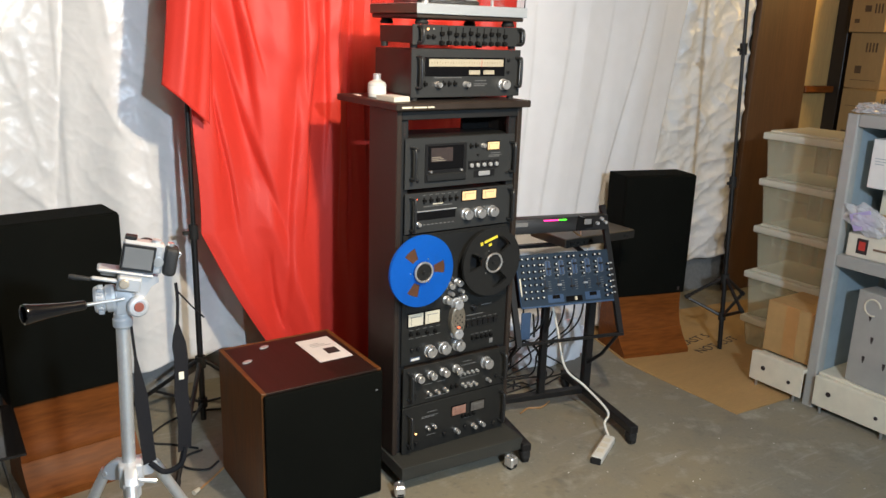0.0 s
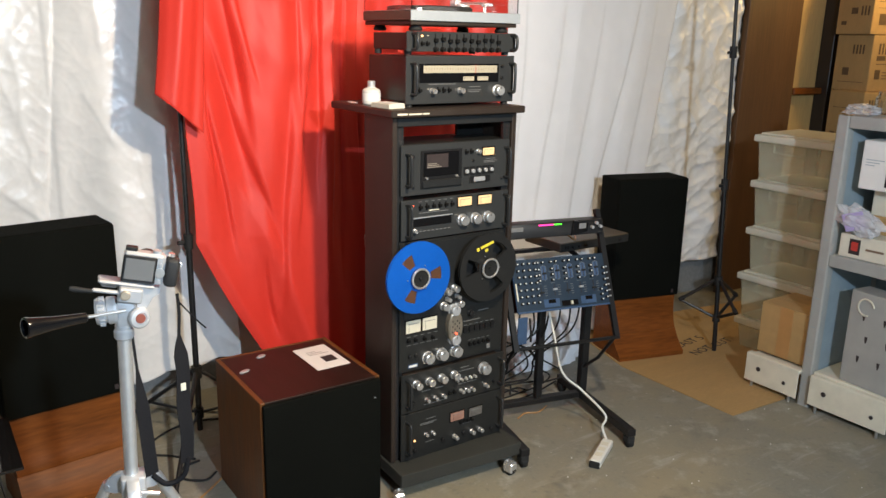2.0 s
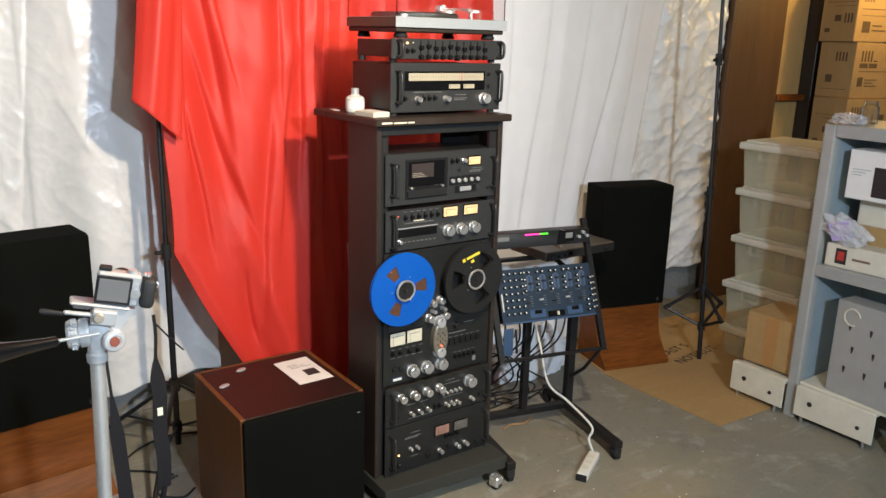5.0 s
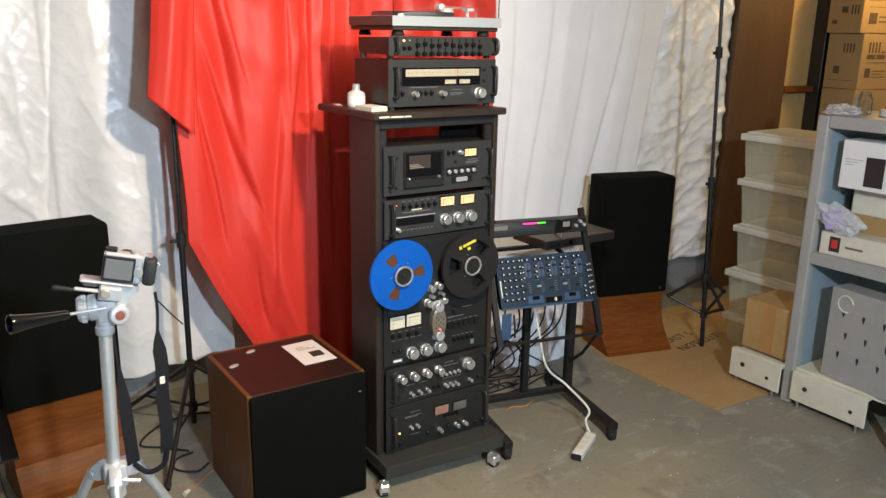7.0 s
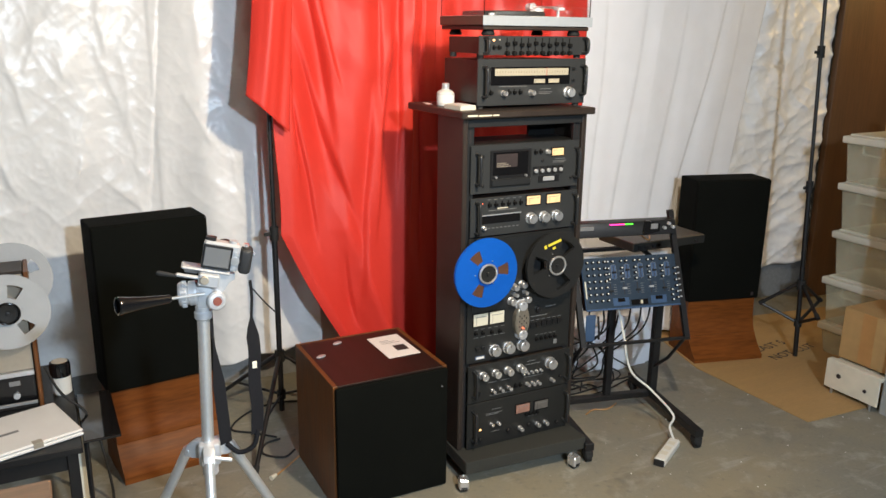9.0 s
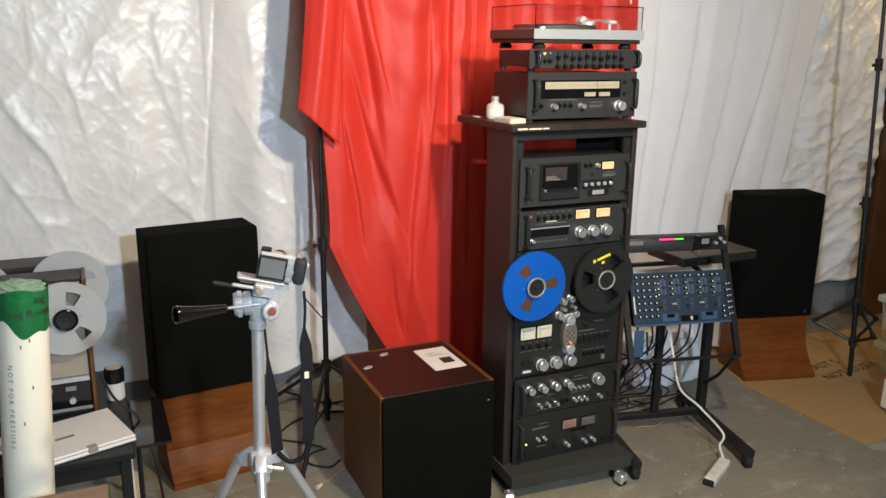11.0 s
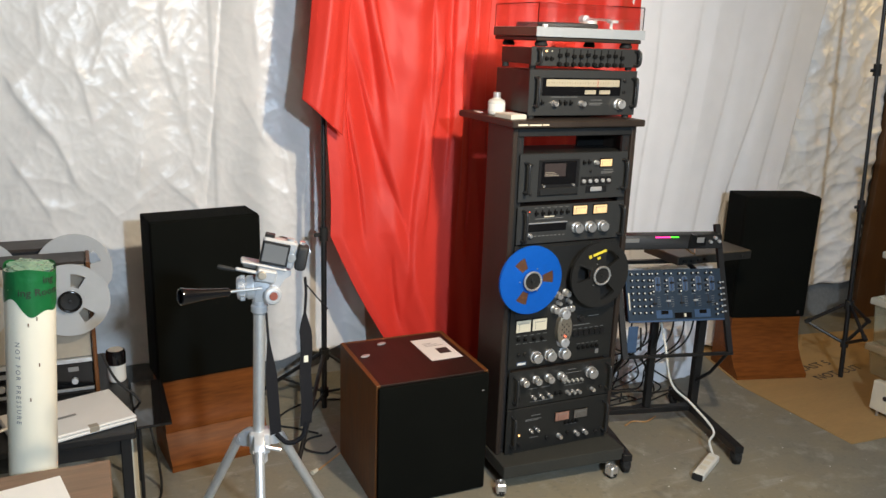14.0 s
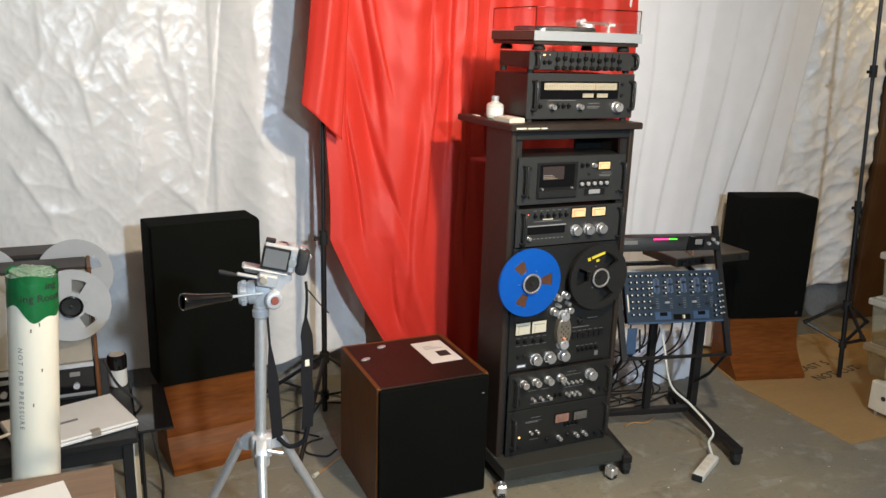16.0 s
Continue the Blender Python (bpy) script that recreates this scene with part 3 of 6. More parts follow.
# clear storage bins
def storage_bin(m, h):
    b = thing("storage_bin", "translucent frosted plastic storage bin with lid in a stack", "storage bin", m, "stacked bins")
    w, d, lid, t = 0.40, 0.44, 0.05, 0.003
    bm = B()
    prof = []
    lo = [(-w / 2 + 0.025, 0.025), (w / 2 - 0.025, 0.025), (w / 2 - 0.025, d - 0.025), (-w / 2 + 0.025, d - 0.025)]
    hi = [(-w / 2 + 0.008, 0.008), (w / 2 - 0.008, 0.008), (w / 2 - 0.008, d - 0.008), (-w / 2 + 0.008, d - 0.008)]
    a = [bm.verts.new((x, y, 0.0)) for x, y in lo]
    c = [bm.verts.new((x, y, h - lid)) for x, y in hi]
    bm.faces.new(a[::-1])
    for i in range(4):
        bm.faces.new((a[i], a[(i + 1) % 4], c[(i + 1) % 4], c[i]))
    bmesh.ops.bevel(bm, geom=[e for e in bm.edges if abs(e.verts[0].co.z - e.verts[1].co.z) > 0.01], offset=0.02, segments=3, affect="EDGES", profile=0.5)
    body = part("body", bm, "bin", b)
    s = body.modifiers.new("thickness", "SOLIDIFY")
    s.thickness = t
    bm = box(B(), (-w / 2 - 0.004, -0.006, h - lid), (w / 2 + 0.004, d + 0.006, h - 0.012), 0.008)
    lid_ob = part("lid", bm, "bin_lid", b)
    part("lid_rim", box(B(), (-w / 2 + 0.02, 0.02, h - 0.012), (w / 2 - 0.02, d - 0.02, h), 0.004), "bin_lid", lid_ob)
    for sx, y0, y1 in ((-1, 0.12, 0.32),):
        x = sx * (w / 2 - 0.006)
        part("handle_rib", box(B(), (x - 0.008, y0, h - lid - 0.055), (x + 0.006, y1, h - lid - 0.045), 0.003), "bin", body)
        for yy in (y0, y1):
            part("handle_rib", box(B(), (x - 0.007, yy - 0.004, h - lid - 0.05), (x + 0.006, yy + 0.004, h - lid), 0.002), "bin", body)
    return b


for z, h in ((0.006, 0.185), (0.191, 0.265), (0.456, 0.262), (0.718, 0.262), (0.980, 0.255)):
    storage_bin(pose(2.39, -0.16 + 0.01 * math.sin(z * 9), z, 0, 0, 2 * math.sin(z * 7)), h)

# ---------------------------------------------------------------- steel shelving, open side towards -x
shelf = thing("metal_shelving_unit", "grey painted steel shelving unit with slotted posts, partly filled", "shelf")
X, Yp = 1.795, -0.415


def slotted_post(x, y, name="post"):
    bm = B()
    prism(bm, [(x + 0.045, y - 0.03), (x + 0.012, y - 0.03), (x + 0.004, y - 0.027), (x, y - 0.020), (x, y + 0.020), (x + 0.004, y + 0.027), (x + 0.012, y + 0.03),
               (x + 0.045, y + 0.03), (x + 0.045, y + 0.026), (x + 0.013, y + 0.026), (x + 0.004, y + 0.019), (x + 0.004, y - 0.019), (x + 0.013, y - 0.026), (x + 0.045, y - 0.026)], "xy", 0.0, 1.40)
    p = part(name, bm, "grey_paint", shelf)
    for k in range(9):
        z = 0.12 + 0.142 * k
        part("slot", box(B(), (x - 0.0008, y - 0.012, z), (x + 0.0005, y + 0.010, z + 0.0032)), "blue_grey", p)
    return p


for y in (Yp, Yp - 0.95):
    slotted_post(X, y)
    part("post", box(B(), (X + 0.42, y - 0.03, 0), (X + 0.46, y + 0.03, 1.40), 0.002), "grey_paint", shelf)
part("side_panel", box(B(), (X + 0.046, Yp - 0.026, 0.06), (X + 0.419, Yp - 0.022, 1.36), 0.001), "blue_grey", shelf)
part("back_panel", box(B(), (X + 0.461, Yp - 0.95, 0.06), (X + 0.465, Yp + 0.02, 1.36), 0.001), "blue_grey", shelf)
for z, t in ((0.712, 0.058), (1.346, 0.057)):
    bm = box(B(), (X + 0.006, Yp - 0.918, z), (X + 0.418, Yp - 0.033, z + t), 0.003)
    bd = part("shelf_board", bm, "grey_paint", shelf)
    part("front_lip", box(B(), (X - 0.001, Yp - 0.918, z + 0.002), (X + 0.0055, Yp - 0.031, z + t - 0.002), 0.002), "grey_paint", bd)
bm = box(B(), (X + 0.006, Yp - 0.918, 0.17), (X + 0.418, Yp - 0.033, 0.19), 0.003)
part("shelf_board", bm, "white_paint", shelf)


def base_panel(y0, y1):
    """A white folded kick panel with a bolt hole and a levelling foot."""
    bm = box(B(), (X - 0.03, y0, 0.033), (X - 0.022, y1, 0.18), 0.003)
    box(bm, (X - 0.022, y0, 0.168), (X + 0.012, y1, 0.18), 0.002)
    p = part("kick_panel", bm, "white_paint", shelf)
    part("hole", rod(B(), (X - 0.032, y1 - 0.075, 0.11), (X - 0.0295, y1 - 0.075, 0.11), 0.012), "print_dark", p)
    part("foot", rod(B(), (X - 0.02, y1 - 0.04, 0), (X - 0.02, y1 - 0.04, 0.05), 0.007), "steel", p)
    part("foot", rod(B(), (X - 0.02, y0 + 0.04, 0), (X - 0.02, y0 + 0.04, 0.05), 0.007), "steel", p)
    part("bolt", rod(B(), (X - 0.033, y0 + 0.07, 0.09), (X - 0.0295, y0 + 0.07, 0.09), 0.009), "print_dark", p)
    return p


base_panel(-0.395, -0.105)
base_panel(-0.83, -0.455)
part("shelf_board", box(B(), (X - 0.02, -0.39, 0.155), (X + 0.40, -0.11, 0.167), 0.002), "white_paint", shelf)

carton(0.28, 0.28, 0.262, pose(1.83, -0.115, 0.181, 0, 0, -90), "small plain brown cardboard box standing on a shelf base", tape=True)
# things on the shelf
bx = thing("printer_carton", "white printed carton with a dark product picture", "box", pose(1.84, -0.50, 1.085, 0, 0, -90))
part("body", box(B(), (0, 0, 0), (0.34, 0.25, 0.215), 0.003), "paper", bx)
part("printed_picture", box(B(), (0.115, -0.0015, 0.02), (0.20, 0, 0.15), 0.001), "print_dark", bx)
for k in range(3):
    part("text_line", box(B(), (0.02, -0.001, 0.13 - 0.012 * k), (0.10 - 0.02 * k, 0, 0.133 - 0.012 * k)), "blue_grey", bx)
for k, (w, mt, h) in enumerate(((0.36, "print_red", 0.03), (0.34, "paper", 0.055), (0.33, "cardboard", 0.10), (0.35, "ivory_plastic", 0.125))):
    z = 0.775 + (0.0, 0.03, 0.085, 0.185)[k]
    if k > 1:
        single("flat_box", box(B(), (0, 0, 0), (w, 0.24, h), 0.003), mt, "flat carton stacked under another on the shelf", "box", pose(1.93, -0.53, z, 0, 0, -90))
cr = thing("cream_carton", "cream carton with a small dark and red picture", "box", pose(1.815, -0.47, 0.771, 0, 0, -88))
part("body", box(B(), (0, 0, 0), (0.40, 0.22, 0.105), 0.003), "ivory_plastic", cr)
pic = part("printed_picture", box(B(), (0.045, -0.0015, 0.018), (0.095, 0, 0.088), 0.001), "print_dark", cr)
part("printed_spot", box(B(), (0.055, -0.0025, 0.035), (0.085, -0.0014, 0.075), 0.001), "print_red", pic)
part("printed_bar", box(B(), (0.12, -0.0015, 0.045), (0.20, 0, 0.055), 0.001), "desk", cr)
bag = B()
bmesh.ops.create_icosphere(bag, subdivisions=4, radius=1)
for v in bag.verts:
    k = 1 + 0.6 * (abs(noise.noise(v.co * 1.4)) - 0.2) + 0.28 * abs(noise.noise(v.co * 2.9)) + 0.05 * noise.noise(v.co * 7.0)
    v.co = Vector((v.co.x * 0.050 * k, v.co.y * 0.100 * k, v.co.z * 0.055 * k))
bg = thing("plastic_bag", "crumpled clear plastic bag with a lilac card inside", "bag", pose(1.82, -0.54, 0.945, 18, 0, 0))
part("film", bag, "bag", bg, smooth=12)
cd = part("card", box(B(), (-0.004, -0.045, -0.04), (0.002, 0.045, 0.04), 0.002), "lilac", bg)
cd.matrix_basis = pose(-0.040, 0.0, 0.0, -38, 0, 12)
gb = thing("grey_metal_case", "grey steel case with slots and a round handle cutout", "case", pose(1.82, -0.56, 0.191, 0, 0, -96))
part("body", box(B(), (0, 0, 0), (0.45, 0.12, 0.44), 0.004), "grey_paint", gb)
for i in range(4):
    for j in range(3):
        sx, sz = 0.075 + 0.10 * i + 0.025 * (j % 2), 0.12 + 0.10 * j
        part("slot", prism(B(), [(sx - 0.007, sz + 0.022), (sx + 0.007, sz + 0.022), (sx + 0.006, sz + 0.006), (sx + 0.0015, sz - 0.010), (sx - 0.0015, sz - 0.010), (sx - 0.006, sz + 0.006)], "xz", -0.001, 0.0003), "print_dark", gb)
ring = [(0.08 + 0.038 * math.cos(a), -0.004, 0.375 + 0.038 * math.sin(a)) for a in [0.2 + 0.35 * k for k in range(15)]]
part("handle_ring", tube(B(), ring, 0.004), "white_paint", gb)
jar = lathe(B(), [(0.034, 0), (0.036, 0.004), (0.036, 0.07), (0.027, 0.085), (0.027, 0.1), (0.024, 0.1), (0.024, 0.083), (0.033, 0.068), (0.033, 0.006), (0.002, 0.005)], (0, 0, 0), (0, 0, 1))
single("glass_jar", jar, "glass", "empty clear glass jar standing on the shelf top", "jar", pose(2.00, -0.475, 1.4035))
single("jar_lid", lathe(B(), [(0.030, 0), (0.040, 0.0), (0.042, 0.004), (0.042, 0.026), (0.038, 0.030), (0.002, 0.030)], (0, 0, 0), (0, 0, 1)), "ivory_plastic", "cream plastic jar lid lying on the shelf top", "lid", pose(2.0, -0.60, 1.4035))
tl = B()
bmesh.ops.create_icosphere(tl, subdivisions=4, radius=1)
for v in tl.verts:
    k = 1 + 0.4 * noise.fractal(v.co * 2.5, 0.9, 2.0, 4)
    v.co = Vector((v.co.x * 0.10 * k, v.co.y * 0.07 * k, max(-0.012, v.co.z * 0.030 * k)))
single("folded_bag", tl, "bag", "crumpled clear plastic wrap lying on the shelf top", "bag", pose(1.92, -0.43, 1.416, 0, 0, 20))

# edge of a green steel unit beyond the shelving
gu = thing("green_metal_stand", "green painted steel stand with a worn folded edge", "stand", pose(1.70, -0.985, 0))
part("upright", prism(B(), [(0, 0), (0.05, 0), (0.05, 0.003), (0.004, 0.003), (0.004, -0.055), (0, -0.055)], "xy", 0.0, 0.52), "green_paint", gu)
part("shelf", box(B(), (0.0042, -0.40, 0.49), (0.05, -0.001, 0.515), 0.002), "green_paint", gu)
part("upright", prism(B(), [(0, -0.40), (0.05, -0.40), (0.05, -0.403), (0.004, -0.403), (0.004, -0.345), (0, -0.345)][::-1], "xy", 0.0, 0.52), "green_paint", gu)

M["lit_meter"] = material("lit_meter_face", (0.78, 0.52, 0.27), 0.4, scale=60, vary=0.3, emit=0.42)
M["dim_meter"] = material("dim_meter_face", (0.62, 0.58, 0.46), 0.35, scale=20, vary=0.05, emit=0.12)
M["amp_meter"] = material("amber_meter_face", (0.30, 0.16, 0.12), 0.4, scale=60, vary=0.4, emit=0.10)
M["dial_scale"] = material("gold_dial_scale", (0.43, 0.385, 0.29), 0.35, scale=40, vary=0.08)
M["led_red"] = material("red_led", (1.0, 0.12, 0.05), 0.3, emit=3.0)
M["led_amber"] = material("amber_led", (1.0, 0.55, 0.2), 0.3, emit=2.5)
M["led_pink"] = material("pink_led", (1.0, 0.05, 0.35), 0.3, emit=1.6)
M["led_green"] = material("green_led", (0.1, 0.9, 0.05), 0.3, emit=1.2)
M["blue_reel"] = material("blue_anodised_reel", (0.004, 0.115, 0.56), 0.36, metal=0.25, scale=60, vary=0.06)
M["black_reel"] = material("black_reel_flange", (0.016, 0.016, 0.016), 0.4, scale=60, vary=0.1)
M["yellow_print"] = material("yellow_print", (0.75, 0.62, 0.05), 0.6)
M["amp_meter_dark"] = material("unlit_meter_face", (0.12, 0.11, 0.10), 0.3, scale=60, vary=0.4)
M["cream_print"] = material("cream_print", (0.75, 0.70, 0.55), 0.6)
M["grey_print"] = material("grey_print", (0.20, 0.20, 0.20), 0.6)
M["mixer_blue"] = material("mixer_face", (0.022, 0.040, 0.066), 0.4, metal=0.2, scale=80, vary=0.15)
M["mixer_edge"] = material("mixer_edge", (0.06, 0.11, 0.21), 0.4, metal=0.3, scale=60, vary=0.1)
M["box_brown"] = material("bronze_case", (0.10, 0.085, 0.065), 0.45, metal=0.3, scale=60, vary=0.15)
M["head_cover"] = material("head_cover", (0.30, 0.27, 0.22), 0.35, metal=0.6, scale=120, vary=0.3)
M["acrylic"] = material("clear_acrylic_lid", (0.97, 0.94, 0.94), 0.03, vary=0.0, transmission=1.0)
M["acrylic"].node_tree.nodes["Principled BSDF"].inputs["IOR"].default_value = 1.4
M["bottle"] = material("white_bottle", (0.66, 0.655, 0.62), 0.35, scale=20, vary=0.04)
M["strap"] = material("black_webbing", (0.010, 0.010, 0.012), 0.85, scale=300, vary=0.3, spec=0.15)
M["leather"] = material("black_leatherette", (0.014, 0.014, 0.015), 0.6, scale=300, vary=0.3, bump=0.3, bump_scale=600)
M["lcd"] = material("lcd_screen", (0.16, 0.16, 0.16), 0.2, scale=6, vary=0.1)
M["foot_carpet"] = material("charcoal_carpet_foot", (0.030, 0.030, 0.025), 0.9, scale=250, vary=0.4, bump=0.3, bump_scale=400)
M["beige_plate"] = material("beige_deck_plate", (0.42, 0.37, 0.30), 0.4, metal=0.4, scale=40, vary=0.08)
M["handle_grey"] = material("dark_satin_handle", (0.05, 0.052, 0.055), 0.3, metal=0.6, scale=60, vary=0.1)

# ---------------------------------------------------------------- equipment rack
rack = thing("equipment_rack", "tall black equipment rack on casters with wood-grain sides", "rack")
for x0, x1 in ((-0.275, -0.255), (0.251, 0.271)):
    part("side_panel", box(B(), (x0, 0.0, 0.1125), (x1, 0.205, 1.43), 0.003), "black_vinyl", rack, "dark brown wood-grain side")
for x0, x1, s in ((-0.2545, -0.222, 1), (0.220, 0.2505, -1)):
    rail = part("rail", box(B(), (x0, 0.014, 0.085), (x1, 0.03, 1.395), 0.001), "rack_front", rack)
    for k in range(13):
        z = 0.12 + 0.03 * k
        part("hole", box(B(), (x0 + 0.005, 0.0125, z), (x0 + 0.012, 0.0142, z + 0.011)), "print_dark", rail)
    for k in range(3):
        z = 1.342 + 0.016 * k
        part("hole", box(B(), ((x0 + x1) / 2 - 0.004, 0.0125, z), ((x0 + x1) / 2 + 0.004, 0.0142, z + 0.008)), "print_dark", rail)
part("top_rail", box(B(), (-0.2545, 0.001, 1.396), (0.2505, 0.02, 1.429), 0.002), "rack_front", rack)
part("shelf", box(B(), (-0.2545, 0.03, 1.322), (0.2505, 0.20, 1.330), 0.001), "panel", rack)
part("back_plate", box(B(), (0.125, 0.185, 1.3305), (0.2505, 0.20, 1.4295), 0.001), "print_black", rack)
top = part("top_plate", box(B(), (-0.298, -0.032, 1.4305), (0.286, 0.425, 1.456), 0.004), "black_vinyl", rack)
x = -0.276
for w, h in ((0.040, 0.006), (0.006, 0.0), (0.052, 0.005), (0.005, 0.0), (0.026, 0.005)):
    if h:
        part("printed_bar", box(B(), (x, -0.0333, 1.4395), (x + w, -0.0318, 1.4395 + h)), "cream_print", top)
    x += w
base = B()
prism(base, [(-0.288, -0.098), (0.260, -0.132), (0.282, 0.41), (-0.262, 0.44)], "xy", 0.058, 0.112)
bmesh.ops.bevel(base, geom=base.edges[:], offset=0.005, segments=2, affect="EDGES", profile=0.5)
part("plinth", base, "foot_carpet", rack)
for x, y, turn in ((-0.302, -0.105, -20), (0.190, -0.152, 12), (-0.27, 0.41, 30), (0.235, 0.41, -10)):
    c = new("caster")
    c.matrix_basis = pose(x, y, 0, 0, 0, turn)
    c.parent = rack
    part("wheel", rod(B(), (-0.012, 0, 0.0225), (0.012, 0, 0.0225), 0.0225, seg=24), "rubber", c)
    hood = box(B(), (-0.020, -0.022, 0.012), (0.020, 0.024, 0.056), 0.006)
    part("hood", hood, "chrome", c, "satin chrome hood")
    part("stem", rod(B(), (0, 0.016, 0.050), (0, 0.020, 0.0575), 0.008), "steel", c)


# ---------------------------------------------------------------- rack devices: helpers in front-panel coordinates
def device(name, label, category, x0, x1, z0, z1, yf, depth, body_inset=0.02, handles=((0.5, 0.1),), panel_mat="panel"):
    d = thing(name, label, category, Matrix.Translation(((x0 + x1) / 2, yf, z0)))
    hw, h = (x1 - x0) / 2, z1 - z0
    part("body", box(B(), (-hw + body_inset, 0.006, 0.006), (hw - body_inset, depth, h - 0.006), 0.002), "black_vinyl", d)
    fp = part("front_panel", box(B(), (-hw, 0, 0.001), (hw, 0.006, h - 0.001), 0.0015), panel_mat, d)
    d["ox"], d["oz"] = (x0 + x1) / 2, z0
    for zc, zl in handles:
        for s in (-1, 1):
            x = s * (hw - 0.022)
            a, b = h * zc - zl / 2, h * zc + zl / 2
            pts = [(x, 0, a), (x, -0.026, a), (x, -0.036, a + 0.012), (x, -0.036, b - 0.012), (x, -0.026, b), (x, 0, b)]
            part("handle", tube(B(), smooth_path(pts, 3), 0.0055), "handle_grey", d, smooth=60)
    return d


def knob(d, x, z, r, length, mat="chrome", name="knob", skirt=True):
    """A turned control knob, placed in world x and z on the device's panel."""
    x, z = x - d["ox"], z - d["oz"]
    prof = [(r * 1.12, 0), (r * 1.12, length * 0.25), (r * 0.98, length * 0.3), (r * 0.93, length * 0.95), (r * 0.82, length), (r * 0.3, length * 0.97)] if skirt else [(r, 0), (r, length * 0.9), (r * 0.85, length)]
    k = part(name, lathe(B(), prof, (x, 0, z), (0, -1, 0), 20), mat, d)
    if r > 0.008:
        part("pointer", box(B(), (x - 0.0008, -length - 0.0006, z + r * 0.3), (x + 0.0008, -length + 0.0004, z + r * 0.85)), "print_dark", k)
    return k


def plate(d, name, x0, x1, z0, z1, mat, proud=0.002, bevel=0.0006, label=""):
    return part(name, box(B(), (x0 - d["ox"], -proud, z0 - d["oz"]), (x1 - d["ox"], 0.0005, z1 - d["oz"]), bevel), mat, d, label)


def lever(d, x, z, h=0.012, mat="print_black", out=0.012):
    p = plate(d, "switch_slot", x - 0.003, x + 0.003, z - h, z + h, "print_black", 0.0006, 0)
    part("lever", box(B(), (x - 0.0065 - d["ox"], -out, z - 0.005 - d["oz"]), (x + 0.0065 - d["ox"], 0, z + 0.005 - d["oz"]), 0.0015), mat, p)


def meter(d, x0, x1, z0, z1, mat):
    p = plate(d, "meter", x0 - 0.004, x1 + 0.004, z0 - 0.004, z1 + 0.004, "black_gloss", 0.003)
    part("meter_face", box(B(), (x0 - d["ox"], -0.0042, z0 - d["oz"]), (x1 - d["ox"], -0.0028, z1 - d["oz"])), mat, p)
    mx, mz = (x0 + x1) / 2 - d["ox"], z0 - d["oz"]
    part("needle", box(B(), (mx - 0.02, -0.0048, mz + 0.004), (mx - 0.0192, -0.0041, mz + (z1 - z0) * 0.8)), "print_dark", p)
    part("scale_bar", box(B(), (mx - (x1 - x0) * 0.38, -0.0046, mz + (z1 - z0) * 0.72), (mx + (x1 - x0) * 0.38, -0.0041, mz + (z1 - z0) * 0.77)), "grey_print", p)


def bar(d, x, z, w, h=0.002, mat="grey_print"):
    plate(d, "printed_bar", x, x + w, z, z + h, mat, 0.0004, 0)


L, Rr = -0.241, 0.241
# cassette deck
d = device("cassette_deck", "black rack cassette deck with glass cassette window and lit meter", "cassette deck", L, Rr, 1.150, 1.332, 0.0, 0.265, handles=((0.52, 0.11),), panel_mat="panel_grey")
plate(d, "window_frame", -0.160, 0.018, 1.172, 1.309, "black_metal", 0.004)
w = plate(d, "window", -0.150, 0.004, 1.215, 1.302, "black_gloss", 0.006, 0.002)
part("cassette", box(B(), (-0.138 - d["ox"], -0.0068, 1.245 - d["oz"]), (-0.045 - d["ox"], -0.0055, 1.295 - d["oz"]), 0.001), "print_dark", w)
# pale beige bars imitate reflections in the cassette window
for k in range(3):
    part("window_reflection", box(B(), (-0.135 - d["ox"], -0.0074, (1.248 + 0.006 * k) - d["oz"]), (-0.075 - d["ox"] - 0.01 * k, -0.0064, 1.2505 + 0.006 * k - d["oz"])), "beige_plate", w)
plate(d, "tray", -0.155, 0.014, 1.175, 1.203, "rack_front", 0.012, 0.003)
for x in (-0.138, -0.006):
    knob(d, x, 1.210, 0.005, 0.012)
meter(d, 0.113, 0.165, 1.277, 1.304, "lit_meter")
for x in (0.041, 0.069, 0.098, 0.127, 0.155):
    plate(d, "key", x - 0.012, x + 0.012, 1.206, 1.238, "black_metal", 0.003)
    knob(d, x, 1.222, 0.0075, 0.010, "silver_plastic", "button", False)
plate(d, "key_bed", 0.055, 0.150, 1.176, 1.202, "black_metal", 0.003)
plate(d, "tape_counter", 0.075, 0.128, 1.180, 1.198, "silver_plastic", 0.006, 0.003)
for x, z in ((0.037, 1.294), (0.060, 1.295)):
    lever(d, x, z, 0.010)
knob(d, 0.092, 1.293, 0.008, 0.016)
for x, z in ((-0.19, 1.29), (-0.19, 1.18), (0.205, 1.185), (0.07, 1.26)):
    knob(d, x, z, 0.005, 0.006, "black_metal", "button", False)
for x, z, ww in ((0.13, 1.262, 0.045), (0.12, 1.254, 0.06), (0.12, 1.249, 0.05)):
    bar(d, x, z, ww)
